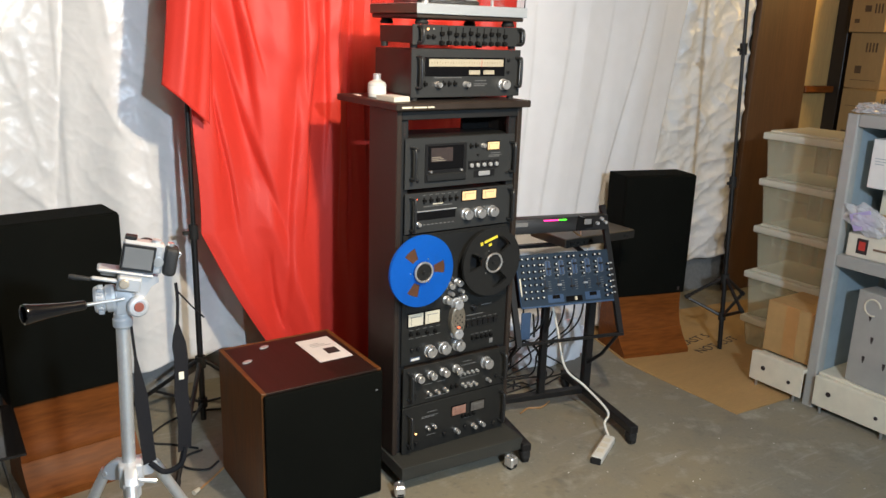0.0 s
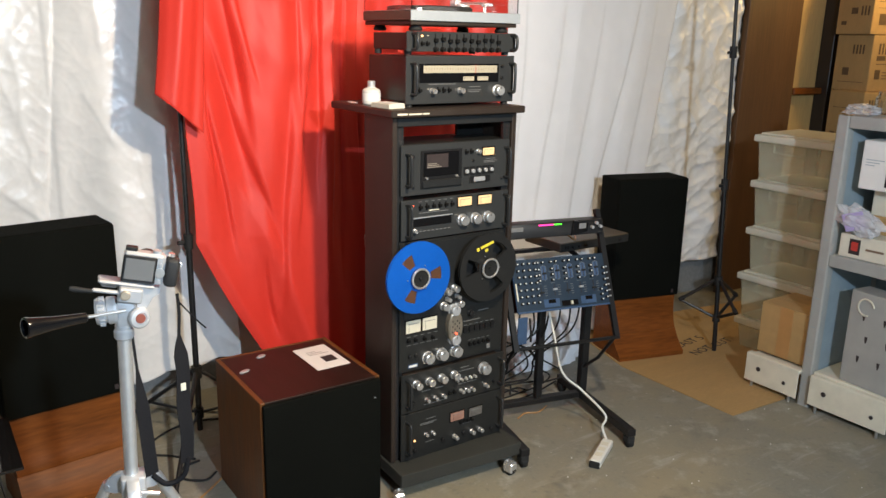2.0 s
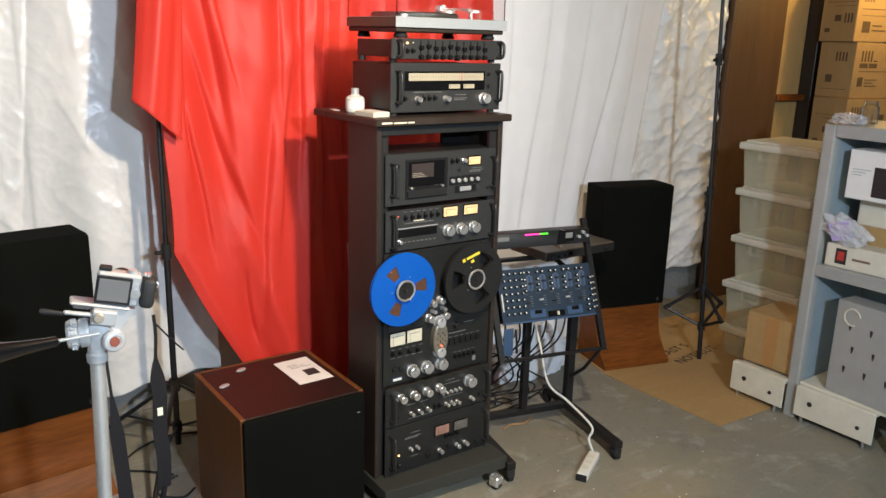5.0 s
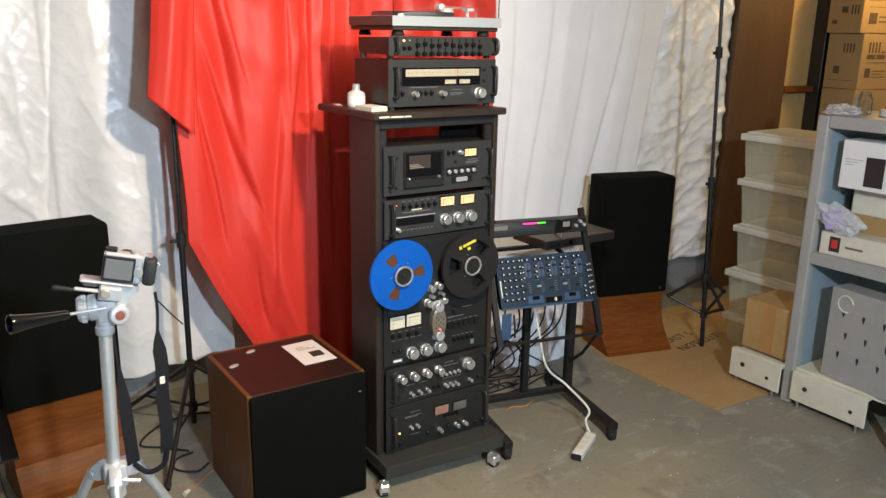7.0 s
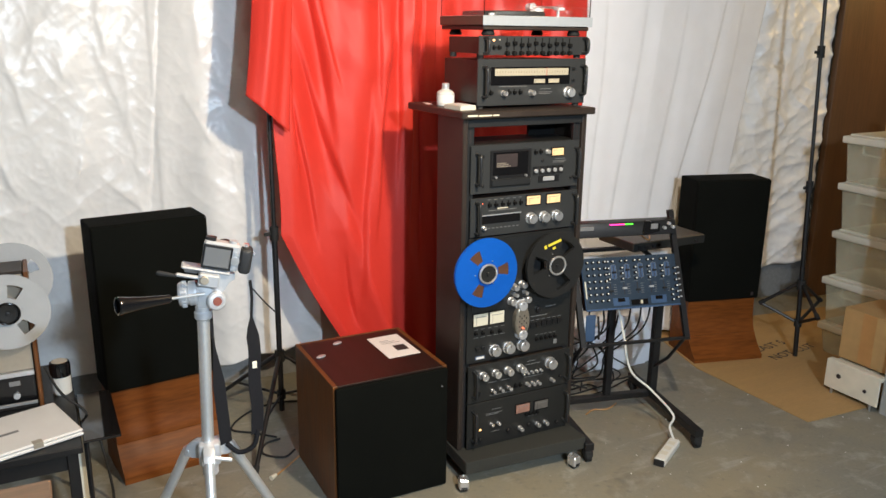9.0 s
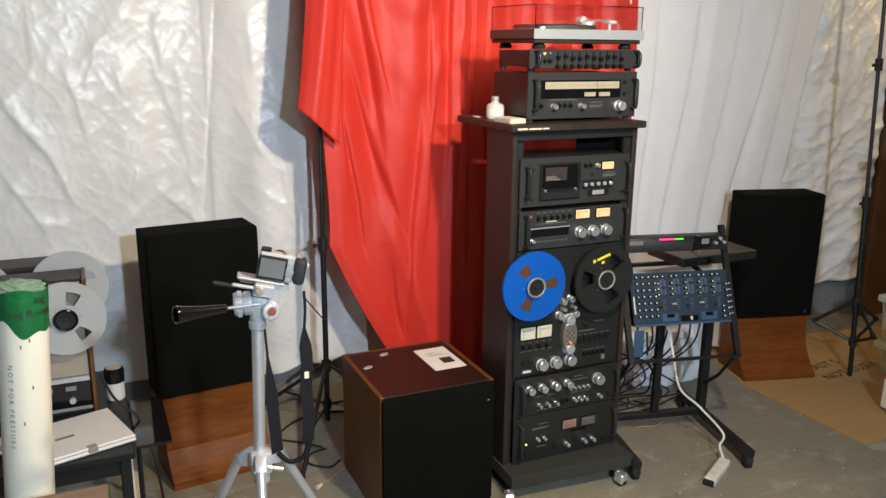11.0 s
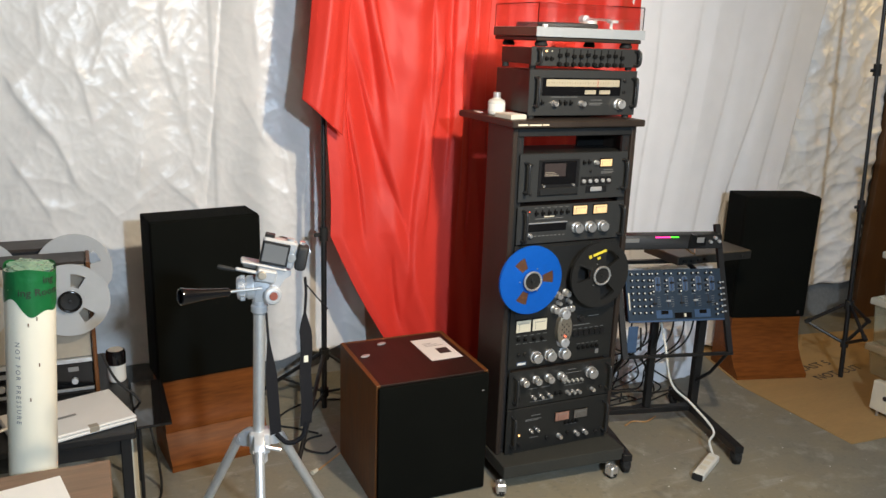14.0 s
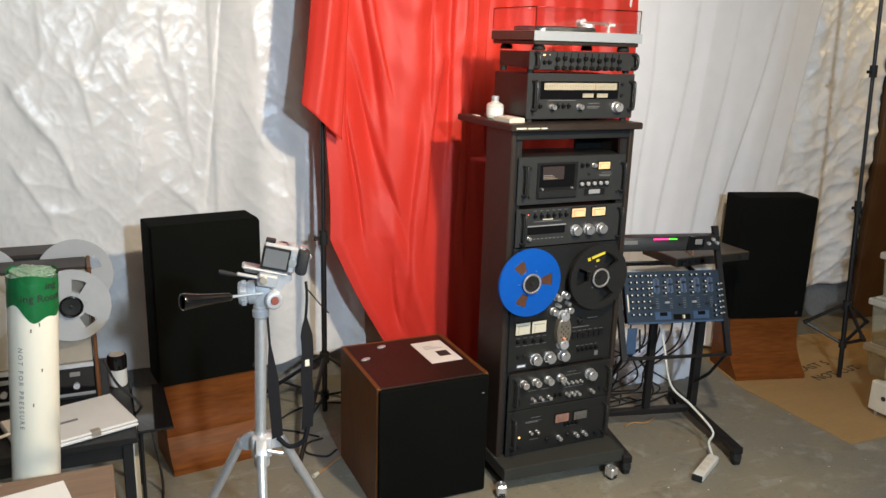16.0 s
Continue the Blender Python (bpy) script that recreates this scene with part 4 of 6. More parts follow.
# tape control unit
d = device("tape_control_unit", "black rack unit with two lit meters and chrome knobs", "audio unit", L, Rr, 0.987, 1.137, -0.004, 0.265, handles=((0.5, 0.115),), panel_mat="panel_grey")
for x in (-0.162, -0.134, -0.105, -0.078, -0.051, -0.024):
    lever(d, x, 1.107, 0.012)
plate(d, "recess", -0.197, -0.024, 1.035, 1.064, "black_gloss", 0.001)
plate(d, "recess_lip", -0.200, -0.020, 1.066, 1.070, "silver_plastic", 0.002)
meter(d, 0.003, 0.064, 1.094, 1.127, "lit_meter")
meter(d, 0.096, 0.157, 1.093, 1.126, "lit_meter")
for x in (0.024, 0.083, 0.142):
    knob(d, x, 1.041, 0.0205, 0.026)
knob(d, -0.184, 1.021, 0.008, 0.014)
knob(d, -0.191, 1.114, 0.0018, 0.003, "led_red", "lamp", False)
for k in range(6):
    bar(d, -0.168 + 0.027 * k, 1.126, 0.014)
bar(d, -0.165, 1.084, 0.125)
bar(d, -0.125, 1.090, 0.045, 0.004, "cream_print")
for k in range(8):
    bar(d, -0.165 + 0.018 * k, 1.016, 0.010, 0.003)

# open-reel recorder
d = device("open_reel_recorder", "black open-reel tape recorder with blue and black reels", "tape recorder", L, Rr, 0.474, 0.982, 0.004, 0.265, handles=())
plate(d, "deck_plate", -0.225, 0.225, 0.690, 0.970, "rack_front", 0.003)


def reel(parent, x, y, z, r, turn, mat, pack_r, ri=0.05, ro=0.096, half=15, hub_mat="chrome", name="reel"):
    """A tape reel facing -y: two flanges with three windows, tape pack and hub adapter."""
    out = None
    for k, yy in enumerate((y, y + 0.0095)):
        bm = B()
        seg, rad = 72, (0.030, ri, ro, r)
        grid = [[bm.verts.new((x + q * math.cos(2 * math.pi * i / seg), yy, z + q * math.sin(2 * math.pi * i / seg))) for q in rad] for i in range(seg)]
        for i in range(seg):
            deg = (i + 0.5) * 360 / seg - turn
            near = min(abs((deg - c + 180) % 360 - 180) for c in (0, 120, 240))
            for j in range(3):
                if j == 1 and near < half:
                    continue
                bm.faces.new((grid[i][j], grid[i][j + 1], grid[(i + 1) % seg][j + 1], grid[(i + 1) % seg][j]))
        f = part(name if k == 0 else "flange", bm, mat, parent if k == 0 else out, smooth=0)
        s = f.modifiers.new("thickness", "SOLIDIFY")
        s.thickness = 0.0016
        out = out or f
    part("tape_pack", rod(B(), (x, y + 0.002, z), (x, y + 0.008, z), pack_r, seg=64), "tape_pack", out)
    part("hub", lathe(B(), [(0.036, 0), (0.037, 0.012), (0.032, 0.014), (0.030, 0.010), (0.006, 0.008), (0.006, 0.016), (0.003, 0.017)], (x, y, z), (0, -1, 0), 40), "black_reel", out)
    ringp = [(x + 0.0355 * math.cos(a), y - 0.012, z + 0.0355 * math.sin(a)) for a in [2 * math.pi * k / 40 for k in range(41)]]
    part("hub_ring", tube(B(), ringp, 0.0042), hub_mat, out, "bright chrome hub ring")
    for c in (60, 180, 300):
        a = radians(turn + c)
        part("screw", rod(B(), (x + 0.05 * math.cos(a), y - 0.003, z + 0.05 * math.sin(a)), (x + 0.05 * math.cos(a), y, z + 0.05 * math.sin(a)), 0.0025, seg=8), "steel", out)
    part("spindle", rod(B(), (x, y + 0.01, z), (x, y + 0.062, z), 0.02), "steel", out)
    return out


ox, oz = d["ox"], d["oz"]
reel(d, -0.196 - ox, -0.062, 0.861 - oz, 0.1335, 3, "blue_reel", 0.112)
rb = reel(d, 0.117 - ox, -0.062, 0.855 - oz, 0.1335, 53, "black_reel", 0.046, ri=0.048, ro=0.105, half=20)
for u, v, ww, hh in ((-0.035, 0.083, 0.012, 0.013), (-0.016, 0.085, 0.062, 0.010), (0.0, 0.066, 0.014, 0.010)):
    ob = part("printed_bar", box(B(), (0, -0.0014, 0), (ww, 0, hh)), "yellow_print", rb)
    ob.matrix_basis = Matrix.Translation((0.117 - ox, -0.0632, 0.855 - oz)) @ pose(0, 0, 0, 0, -17, 0) @ Matrix.Translation((u, 0, v))
meter(d, -0.214, -0.150, 0.630, 0.678, "dim_meter")
meter(d, -0.141, -0.077, 0.630, 0.678, "dim_meter")
head = part("head_block", lathe(B(), [(0.033, 0), (0.033, 0.022), (0.029, 0.026)], (0, 0, 0), (0, -1, 0), 40), "head_cover", d)
head.matrix_basis = Matrix.Translation((-0.002 - ox, 0, 0.625 - oz)) @ Matrix.Diagonal((1, 1, 2.0, 1))
for i in range(4):
    for j in range(6):
        if (i + j) % 2:
            part("screw", rod(B(), (-0.016 + 0.0105 * i, -0.0268, (-0.030 + 0.011 * j)/2), (-0.016 + 0.0105 * i, -0.0255, (-0.030 + 0.011 * j)/2), 0.0022, seg=8), "print_dark", head)
knob(d, 0.000, 0.570, 0.021, 0.032, "silver_plastic", "capstan_roller")
knob(d, -0.003, 0.690, 0.021, 0.030, "silver_plastic", "capstan_roller")
for x, z, r in ((-0.037, 0.769, 0.013), (0.000, 0.776, 0.014), (-0.048, 0.712, 0.015), (0.022, 0.713, 0.014), (-0.033, 0.738, 0.008), (0.012, 0.742, 0.008)):
    knob(d, x, z, r, 0.03, "chrome", "tape_guide")
part("tension_arm", tube(B(), [(-0.037 - ox, -0.012, 0.735 - oz), (-0.005 - ox, -0.014, 0.728 - oz), (0.02 - ox, -0.012, 0.722 - oz)], 0.004), "black_metal", d)
for x in (-0.118, -0.054, 0.012):
    knob(d, x, 0.518, 0.0225, 0.030)
for x, z in ((-0.203, 0.600), (-0.172, 0.598), (-0.132, 0.596), (-0.095, 0.594)):
    lever(d, x, z, 0.009)
for x in (-0.195, -0.168):
    knob(d, x, 0.535, 0.008, 0.010, "black_metal", "jack", False)
pl = plate(d, "sticker", -0.202, -0.158, 0.488, 0.503, "mixer_edge", 0.0008, 0)
plate(d, "sticker", -0.198, -0.162, 0.490, 0.499, "paper", 0.0014, 0)
plate(d, "sticker", 0.168, 0.184, 0.494, 0.514, "grey_print", 0.0008, 0)
for k in range(6):
    plate(d, "key", 0.050 + 0.026 * k, 0.070 + 0.026 * k, 0.583, 0.606, "black_metal", 0.008, 0.001)
    bar(d, 0.052 + 0.026 * k, 0.612, 0.016)
bar(d, 0.05, 0.628, 0.08, 0.003, "grey_print")
bar(d, 0.12, 0.662, 0.05, 0.003)
for k in range(5):
    lever(d, 0.082 + 0.022 * k, 0.530, 0.009)
    bar(d, 0.076 + 0.022 * k, 0.546, 0.014)
knob(d, 0.080, 0.660, 0.012, 0.018, "black_metal")
for k in range(5):
    bar(d, -0.21 + 0.03 * k, 0.580, 0.02)
    bar(d, -0.208 + 0.03 * k, 0.613, 0.016)
knob(d, -0.003, 0.600, 0.003, 0.034, "led_red", "lamp", False)

# preamplifier and power amplifier
d = device("preamplifier", "black rack preamplifier with rows of chrome knobs", "amplifier", L, Rr, 0.312, 0.472, -0.014, 0.265, handles=((0.52, 0.105),))
for x in (-0.178, -0.121, -0.063, -0.004):
    knob(d, x, 0.427, 0.0155, 0.034)
knob(d, 0.140, 0.423, 0.0225, 0.032)
for x, z in ((-0.130, 0.353), (-0.092, 0.352), (-0.054, 0.351), (0.033, 0.350), (0.059, 0.349), (0.085, 0.347), (0.153, 0.346)):
    knob(d, x, z, 0.0075, 0.024)
for k in range(5):
    knob(d, 0.012 + 0.0215 * k, 0.398, 0.0055, 0.014)
for x in (-0.022, 0.0):
    lever(d, x, 0.352, 0.010)
for x in (-0.19, 0.195):
    knob(d, x, 0.352, 0.006, 0.012, "black_metal", "jack", False)
for x, z, ww in ((0.03, 0.446, 0.04), (0.02, 0.432, 0.075), (-0.15, 0.388, 0.04), (-0.09, 0.388, 0.04), (0.02, 0.378, 0.09), (-0.14, 0.330, 0.11)):
    bar(d, x, z, ww)
d = device("power_amplifier", "black rack power amplifier with two amber-lit meters", "amplifier", L, Rr, 0.1125, 0.310, -0.014, 0.265, handles=((0.52, 0.125),))
meter(d, -0.014, 0.050, 0.226, 0.262, "amp_meter")
meter(d, 0.076, 0.140, 0.224, 0.260, "amp_meter_dark")
for x, z in ((-0.130, 0.205), (-0.099, 0.204)):
    knob(d, x, z, 0.007, 0.018)
for x, z in ((0.007, 0.158), (0.090, 0.158), (0.131, 0.157)):
    knob(d, x, z, 0.009, 0.026)
for x, z in ((-0.05, 0.160), (0.05, 0.165), (0.19, 0.145), (-0.18, 0.150)):
    knob(d, x, z, 0.008, 0.012, "black_metal", "jack", False)
knob(d, -0.181, 0.190, 0.0038, 0.004, "led_amber", "lamp", False)
for x, z, ww in ((-0.13, 0.268, 0.045), (-0.155, 0.252, 0.075), (-0.155, 0.247, 0.06), (-0.13, 0.170, 0.04), (0.04, 0.200, 0.05)):
    bar(d, x, z, ww)
for k in range(4):
    lever(d, 0.035 + 0.018 * k, 0.212, 0.006)

# tuner, equaliser and turntable on top
TL, TR = -0.193, 0.287
d = device("radio_tuner", "black rack tuner with a gold dial scale", "tuner", TL, TR, 1.466, 1.637, 0.05, 0.30, handles=((0.52, 0.105),), panel_mat="panel_grey")
plate(d, "dial_window", -0.138, 0.213, 1.541, 1.607, "black_gloss", 0.002)
plate(d, "dial_scale", -0.122, 0.205, 1.575, 1.601, "dial_scale", 0.0032)
for k in range(27):
    plate(d, "tick", -0.112 + 0.0115 * k, -0.1112 + 0.0115 * k, 1.585, 1.592, "print_dark", 0.0038, 0)
plate(d, "pointer", 0.104, 0.1055, 1.573, 1.603, "print_red", 0.0042, 0)
meter(d, 0.049, 0.098, 1.547, 1.562, "dial_scale")
meter(d, 0.114, 0.163, 1.547, 1.562, "dial_scale")
for x in (-0.085, 0.037):
    knob(d, x, 1.512, 0.0105, 0.026)
knob(d, 0.207, 1.510, 0.019, 0.03, "aluminium")
for x in (-0.059, -0.035, -0.011, -0.137):
    lever(d, x, 1.515, 0.011)
for x, z in ((-0.145, 1.555), (-0.145, 1.598), (0.228, 1.555), (0.228, 1.598)):
    knob(d, x, z, 0.006, 0.008, "black_metal", "button", False)
for x, z, ww in ((0.08, 1.524, 0.05), (0.075, 1.512, 0.06), (0.075, 1.506, 0.05), (-0.10, 1.535, 0.12)):
    bar(d, x, z, ww)
for sx in (-0.17, 0.26):
    for yy in (0.02, 0.27):
        part("foot", rod(B(), (sx - 0.047, yy, -0.010), (sx - 0.047, yy, 0.006), 0.013), "rubber", d)
d = device("graphic_equaliser", "black rack equaliser with a row of sliders", "equaliser", TL, TR, 1.6475, 1.718, 0.046, 0.27, handles=((0.5, 0.052),), panel_mat="panel_grey")
for k in range(10):
    x = -0.076 + 0.0308 * k
    z = 1.688 + 0.004 * math.sin(k * 1.9)
    plate(d, "slider_slot", x - 0.0022, x + 0.0022, 1.667, 1.711, "print_black", 0.0008, 0)
    part("slider_knob", box(B(), (x - 0.0075 - d["ox"], -0.014, z - 0.0065 - d["oz"]), (x + 0.0075 - d["ox"], 0, z + 0.0065 - d["oz"]), 0.002), "print_black", d)
    knob(d, x, 1.656, 0.0085, 0.014, "print_black")
for x in (-0.131, -0.110):
    lever(d, x, 1.676, 0.009)
knob(d, -0.132, 1.702, 0.0035, 0.004, "led_amber", "lamp", False)
knob(d, -0.108, 1.703, 0.002, 0.003, "cream_print", "lamp", False)
for sx in (-0.17, 0.26):
    for yy in (0.03, 0.24):
        part("foot", rod(B(), (sx - 0.047, yy, -0.0105), (sx - 0.047, yy, 0.006), 0.013), "rubber", d)
t = thing("turntable", "silver-fronted turntable with a closed clear dust cover", "turntable", Matrix.Translation((0.056, 0.035, 1.718)))
part("base_tray", box(B(), (-0.232, 0.010, 0.020), (0.232, 0.340, 0.0345), 0.003), "black_vinyl", t)
part("plinth", box(B(), (-0.238, 0.004, 0.035), (0.238, 0.345, 0.068), 0.003), "box_brown", t)
part("front_strip", box(B(), (-0.240, 0.0, 0.035), (0.240, 0.0035, 0.069), 0.001), "silver_paint", t, "brushed silver front strip")
part("deck_top", box(B(), (-0.238, 0.004, 0.068), (0.238, 0.345, 0.070), 0.001), "aluminium", t)
part("platter", lathe(B(), [(0.155, 0), (0.157, 0.004), (0.157, 0.014), (0.150, 0.018), (0.004, 0.019)], (-0.05, 0.175, 0.070), (0, 0, 1), 64), "rubber", t)
part("arm_base", rod(B(), (0.165, 0.27, 0.07), (0.165, 0.27, 0.105), 0.028, seg=24), "silver_plastic", t)
part("tone_arm", tube(B(), smooth_path([(0.165, 0.31, 0.112), (0.165, 0.27, 0.112), (0.155, 0.17, 0.108), (0.165, 0.10, 0.104), (0.12, 0.045, 0.100)], 5), 0.005), "chrome", t)
part("counterweight", rod(B(), (0.165, 0.30, 0.112), (0.165, 0.335, 0.112), 0.016), "silver_plastic", t)
part("headshell", box(B(), (0.095, 0.020, 0.093), (0.125, 0.055, 0.103), 0.002), "silver_plastic", t)
part("arm_rest", rod(B(), (0.17, 0.13, 0.07), (0.17, 0.13, 0.10), 0.006), "silver_plastic", t)
part("speed_button", rod(B(), (-0.19, 0.03, 0.07), (-0.19, 0.03, 0.078), 0.011), "silver_plastic", t)
lid = B()
box(lid, (-0.234, 0.008, 0.0705), (-0.231, 0.34, 0.155))
box(lid, (0.231, 0.008, 0.0705), (0.234, 0.34, 0.155))
box(lid, (-0.231, 0.008, 0.0705), (0.231, 0.011, 0.152))
box(lid, (-0.231, 0.337, 0.0705), (0.231, 0.34, 0.152))
box(lid, (-0.231, 0.008, 0.152), (0.231, 0.34, 0.155))
lid_ob = part("dust_cover", lid, "acrylic", t, "clear acrylic dust cover")
lid_ob.visible_shadow = False
for x in (-0.19, 0.19):
    for yy in (0.05, 0.30):
        part("foot", lathe(B(), [(0.022, 0.0), (0.025, 0.006), (0.018, 0.022)], (x, yy, 0.0), (0, 0, 1), 20), "rubber", t)

# bottle and cassette case on the rack top
bt = thing("plastic_bottle", "small white plastic bottle with screw cap on the rack top", "bottle", pose(-0.222, 0.245, 1.456))
part("body", lathe(B(), [(0.032, 0), (0.034, 0.004), (0.034, 0.046), (0.030, 0.053), (0.016, 0.060), (0.014, 0.064)], (0, 0, 0), (0, 0, 1), 28), "bottle", bt)
part("cap", lathe(B(), [(0.0145, 0.063), (0.0145, 0.082), (0.012, 0.084)], (0, 0, 0), (0, 0, 1), 24), "silver_plastic", bt)
part("label_band", lathe(B(), [(0.0343, 0.012), (0.0343, 0.040)], (0, 0, 0), (0, 0, 1), 28), "paper", bt)
cs = thing("cassette_case", "clear plastic cassette case with paper insert on the rack top", "cassette case", pose(-0.245, 0.085, 1.456, 0, 0, 96))
part("case", box(B(), (-0.054, -0.034, 0), (0.054, 0.034, 0.016), 0.001), "ivory_plastic", cs)
part("insert", box(B(), (-0.052, -0.032, 0.0161), (0.052, 0.02, 0.0175), 0.0005), "paper", cs)
part("printed_bar", box(B(), (-0.045, -0.0346, 0.006), (0.03, -0.0339, 0.011)), "print_dark", cs)
single("paper_slip", box(B(), (-0.03, -0.012, 0), (0.03, 0.012, 0.001)), "paper", "small white paper slip on the rack top", "paper", pose(-0.255, 0.335, 1.4562, 0, 0, 80))

# ---------------------------------------------------------------- subwoofer
sub = thing("subwoofer", "walnut-veneer subwoofer cube with black cloth grille", "subwoofer", pose(-0.567, 0.20, 0))
w, dp, h = 0.229, 0.231, 0.503
for s in (-1, 1):
    a, b = sorted((s * w, s * (w - 0.018)))
    part("side_panel", box(B(), (a, -dp + 0.012, 0.0), (b, dp, h), 0.002), "walnut_up", sub)
part("top_panel", box(B(), (-w + 0.018, -dp + 0.012, h - 0.018), (w - 0.018, dp - 0.012, h - 0.001), 0.001), "mahogany", sub, "dark red mahogany top")
part("back_edge", box(B(), (-w + 0.018, dp - 0.012, 0.0), (w - 0.018, dp, h), 0.001), "walnut_up", sub)
part("bottom_panel", box(B(), (-w + 0.018, -dp + 0.012, 0.0), (w - 0.018, dp - 0.012, 0.018), 0.001), "black_vinyl", sub)
gr = part("grille", box(B(), (-w + 0.004, -dp - 0.008, 0.004), (w - 0.004, -dp + 0.0115, h - 0.004), 0.008), "grille", sub)
part("badge", box(B(), (w - 0.035, -dp - 0.009, h - 0.075), (w - 0.025, -dp - 0.0078, h - 0.072), 0.0008), "silver_plastic", gr)
pp = thing("leaflet", "white printed leaflet with a small dark picture", "leaflet", pose(-0.445, 0.246, 0.5022, 0, 0, 1))
part("sheet", box(B(), (-0.068, -0.112, 0), (0.068, 0.112, 0.0012)), "paper", pp)
part("printed_picture", box(B(), (-0.005, -0.055, 0.0012), (0.045, 0.0, 0.0018)), "print_dark", pp)
for k in range(3):
    part("text_line", box(B(), (-0.035, 0.03 + 0.014 * k, 0.0012), (0.045 - 0.02 * k, 0.033 + 0.014 * k, 0.0017)), "grey_print", pp)
for x, y in ((-0.639, 0.367), (-0.743, 0.263)):
    single("furniture_disc", lathe(B(), [(0.021, 0), (0.022, 0.003), (0.018, 0.006)], (0, 0, 0), (0, 0, 1), 24), "silver_plastic", "small grey disc lying on the subwoofer top", "disc", pose(x, y, 0.5022, 0, 0, 20) @ Matrix.Diagonal((1.0, 0.5, 0.8, 1)), "discs on the subwoofer")


# ---------------------------------------------------------------- loudspeakers on wooden stands
def loudspeaker(m, w, dpt, z0, z1, label):
    s = thing("loudspeaker", label, "loudspeaker", m @ Matrix.Translation((0, 0, z0)), "pair of loudspeakers")
    part("cabinet", box(B(), (0, 0.012, 0), (w, dpt, z1 - z0), 0.004), "grille", s)
    part("grille", box(B(), (0.0, -0.006, 0.002), (w, 0.0118, z1 - z0 - 0.002), 0.009), "grille", s)
    part("badge", box(B(), (w - 0.05, -0.0075, 0.02), (w - 0.035, -0.0058, 0.04), 0.0005), "print_dark", s)
    st = thing("speaker_stand", "reddish wooden speaker stand with a flared foot", "speaker stand", m, "pair of speaker stands")
    prof = [(0.01, z0)]
    for k in range(13):
        a = k / 12
        prof.append((0.01 - 0.115 * a ** 3.2, z0 * (1 - a) * 0.93 + 0.035))
    prof += [(-0.115, 0.028), (-0.115, 0.0), (dpt - 0.01, 0.0), (dpt - 0.01, z0)]
    cut = [p for p in prof[:14] if p[1] > 0.13]
    low = [p for p in prof[:14] if p[1] <= 0.13]
    part("body", prism(B(), cut + [(cut[-1][0], 0.131), (dpt - 0.01, 0.131), (dpt - 0.01, z0)], "yz", 0.012, w - 0.012), "walnut", st, smooth=40)
    part("flared_foot", prism(B(), [(cut[-1][0] - 0.002, 0.1305)] + low + [(-0.115, 0.028), (-0.115, 0.0), (dpt - 0.01, 0.0), (dpt - 0.01, 0.1305)], "yz", 0.010, w - 0.010), "walnut", st, smooth=40)
    return s


loudspeaker(pose(-1.497, 0.6205, 0, 0, 0, 7.1), 0.434, 0.186, 0.346, 1.013, "large black cloth-covered loudspeaker on a wooden stand")
loudspeaker(pose(1.436, 0.540, 0, 0, 0, -14.7), 0.428, 0.186, 0.318, 0.988, "large black cloth-covered loudspeaker beside a mixer stand")

# ---------------------------------------------------------------- mixer stand
SM = pose(0.597, 0.21, 0, 0, 0, -13)
st = thing("mixer_stand", "black steel mixer stand on casters with slanted rails", "stand", SM)
for u in (-0.24, 0.27):
    part("foot_bar", box(B(), (u - 0.02, -0.43, 0.055), (u + 0.02, 0.20, 0.088), 0.003), "black_metal", st)
    for v in (-0.41, 0.18):
        c = new("caster")
        c.parent = st
        part("wheel", rod(B(), (u - 0.011, v, 0.024), (u + 0.011, v, 0.024), 0.024, seg=20), "rubber", c)
        part("hood", box(B(), (u - 0.019, v - 0.02, 0.02), (u + 0.019, v + 0.024, 0.055), 0.008), "rubber", c)
    part("upright", box(B(), (u - 0.018, -0.022, 0.088), (u + 0.018, 0.018, 0.74), 0.003), "black_metal", st)
    part("arm", tube(B(), [(u, 0.0, 0.70), (u, 0.22, 0.735), (u, 0.40, 0.737)], 0.012), "black_metal", st)
part("crossbar", box(B(), (-0.25, -0.02, 0.058), (0.25, 0.02, 0.085), 0.003), "black_metal", st)
part("centre_post", box(B(), (0.02, -0.016, 0.085), (0.052, 0.016, 0.55), 0.003), "black_metal", st)
part("back_bar", box(B(), (-0.27, 0.24, 0.715), (0.50, 0.27, 0.732), 0.003), "black_metal", st)
for u in (-0.212, 0.278):
    bm = B()
    prism(bm, [(-0.258, 0.44), (-0.238, 0.44), (0.0, 0.965), (-0.02, 0.972)], "yz", u - 0.012, u + 0.012)
    part("slanted_rail", bm, "black_metal", st)
    part("rail_brace", tube(B(), [(u, -0.24, 0.45), (u * 0.98, -0.12, 0.30), (u * 0.95, 0.0, 0.20)], 0.008), "black_metal", st)
part("lower_bar", box(B(), (-0.20, -0.256, 0.440), (0.29, -0.240, 0.452), 0.002), "black_metal", st)
part("front_plate", box(B(), (-0.195, -0.222, 0.455), (-0.150, -0.217, 0.575), 0.002), "mixer_edge", st)

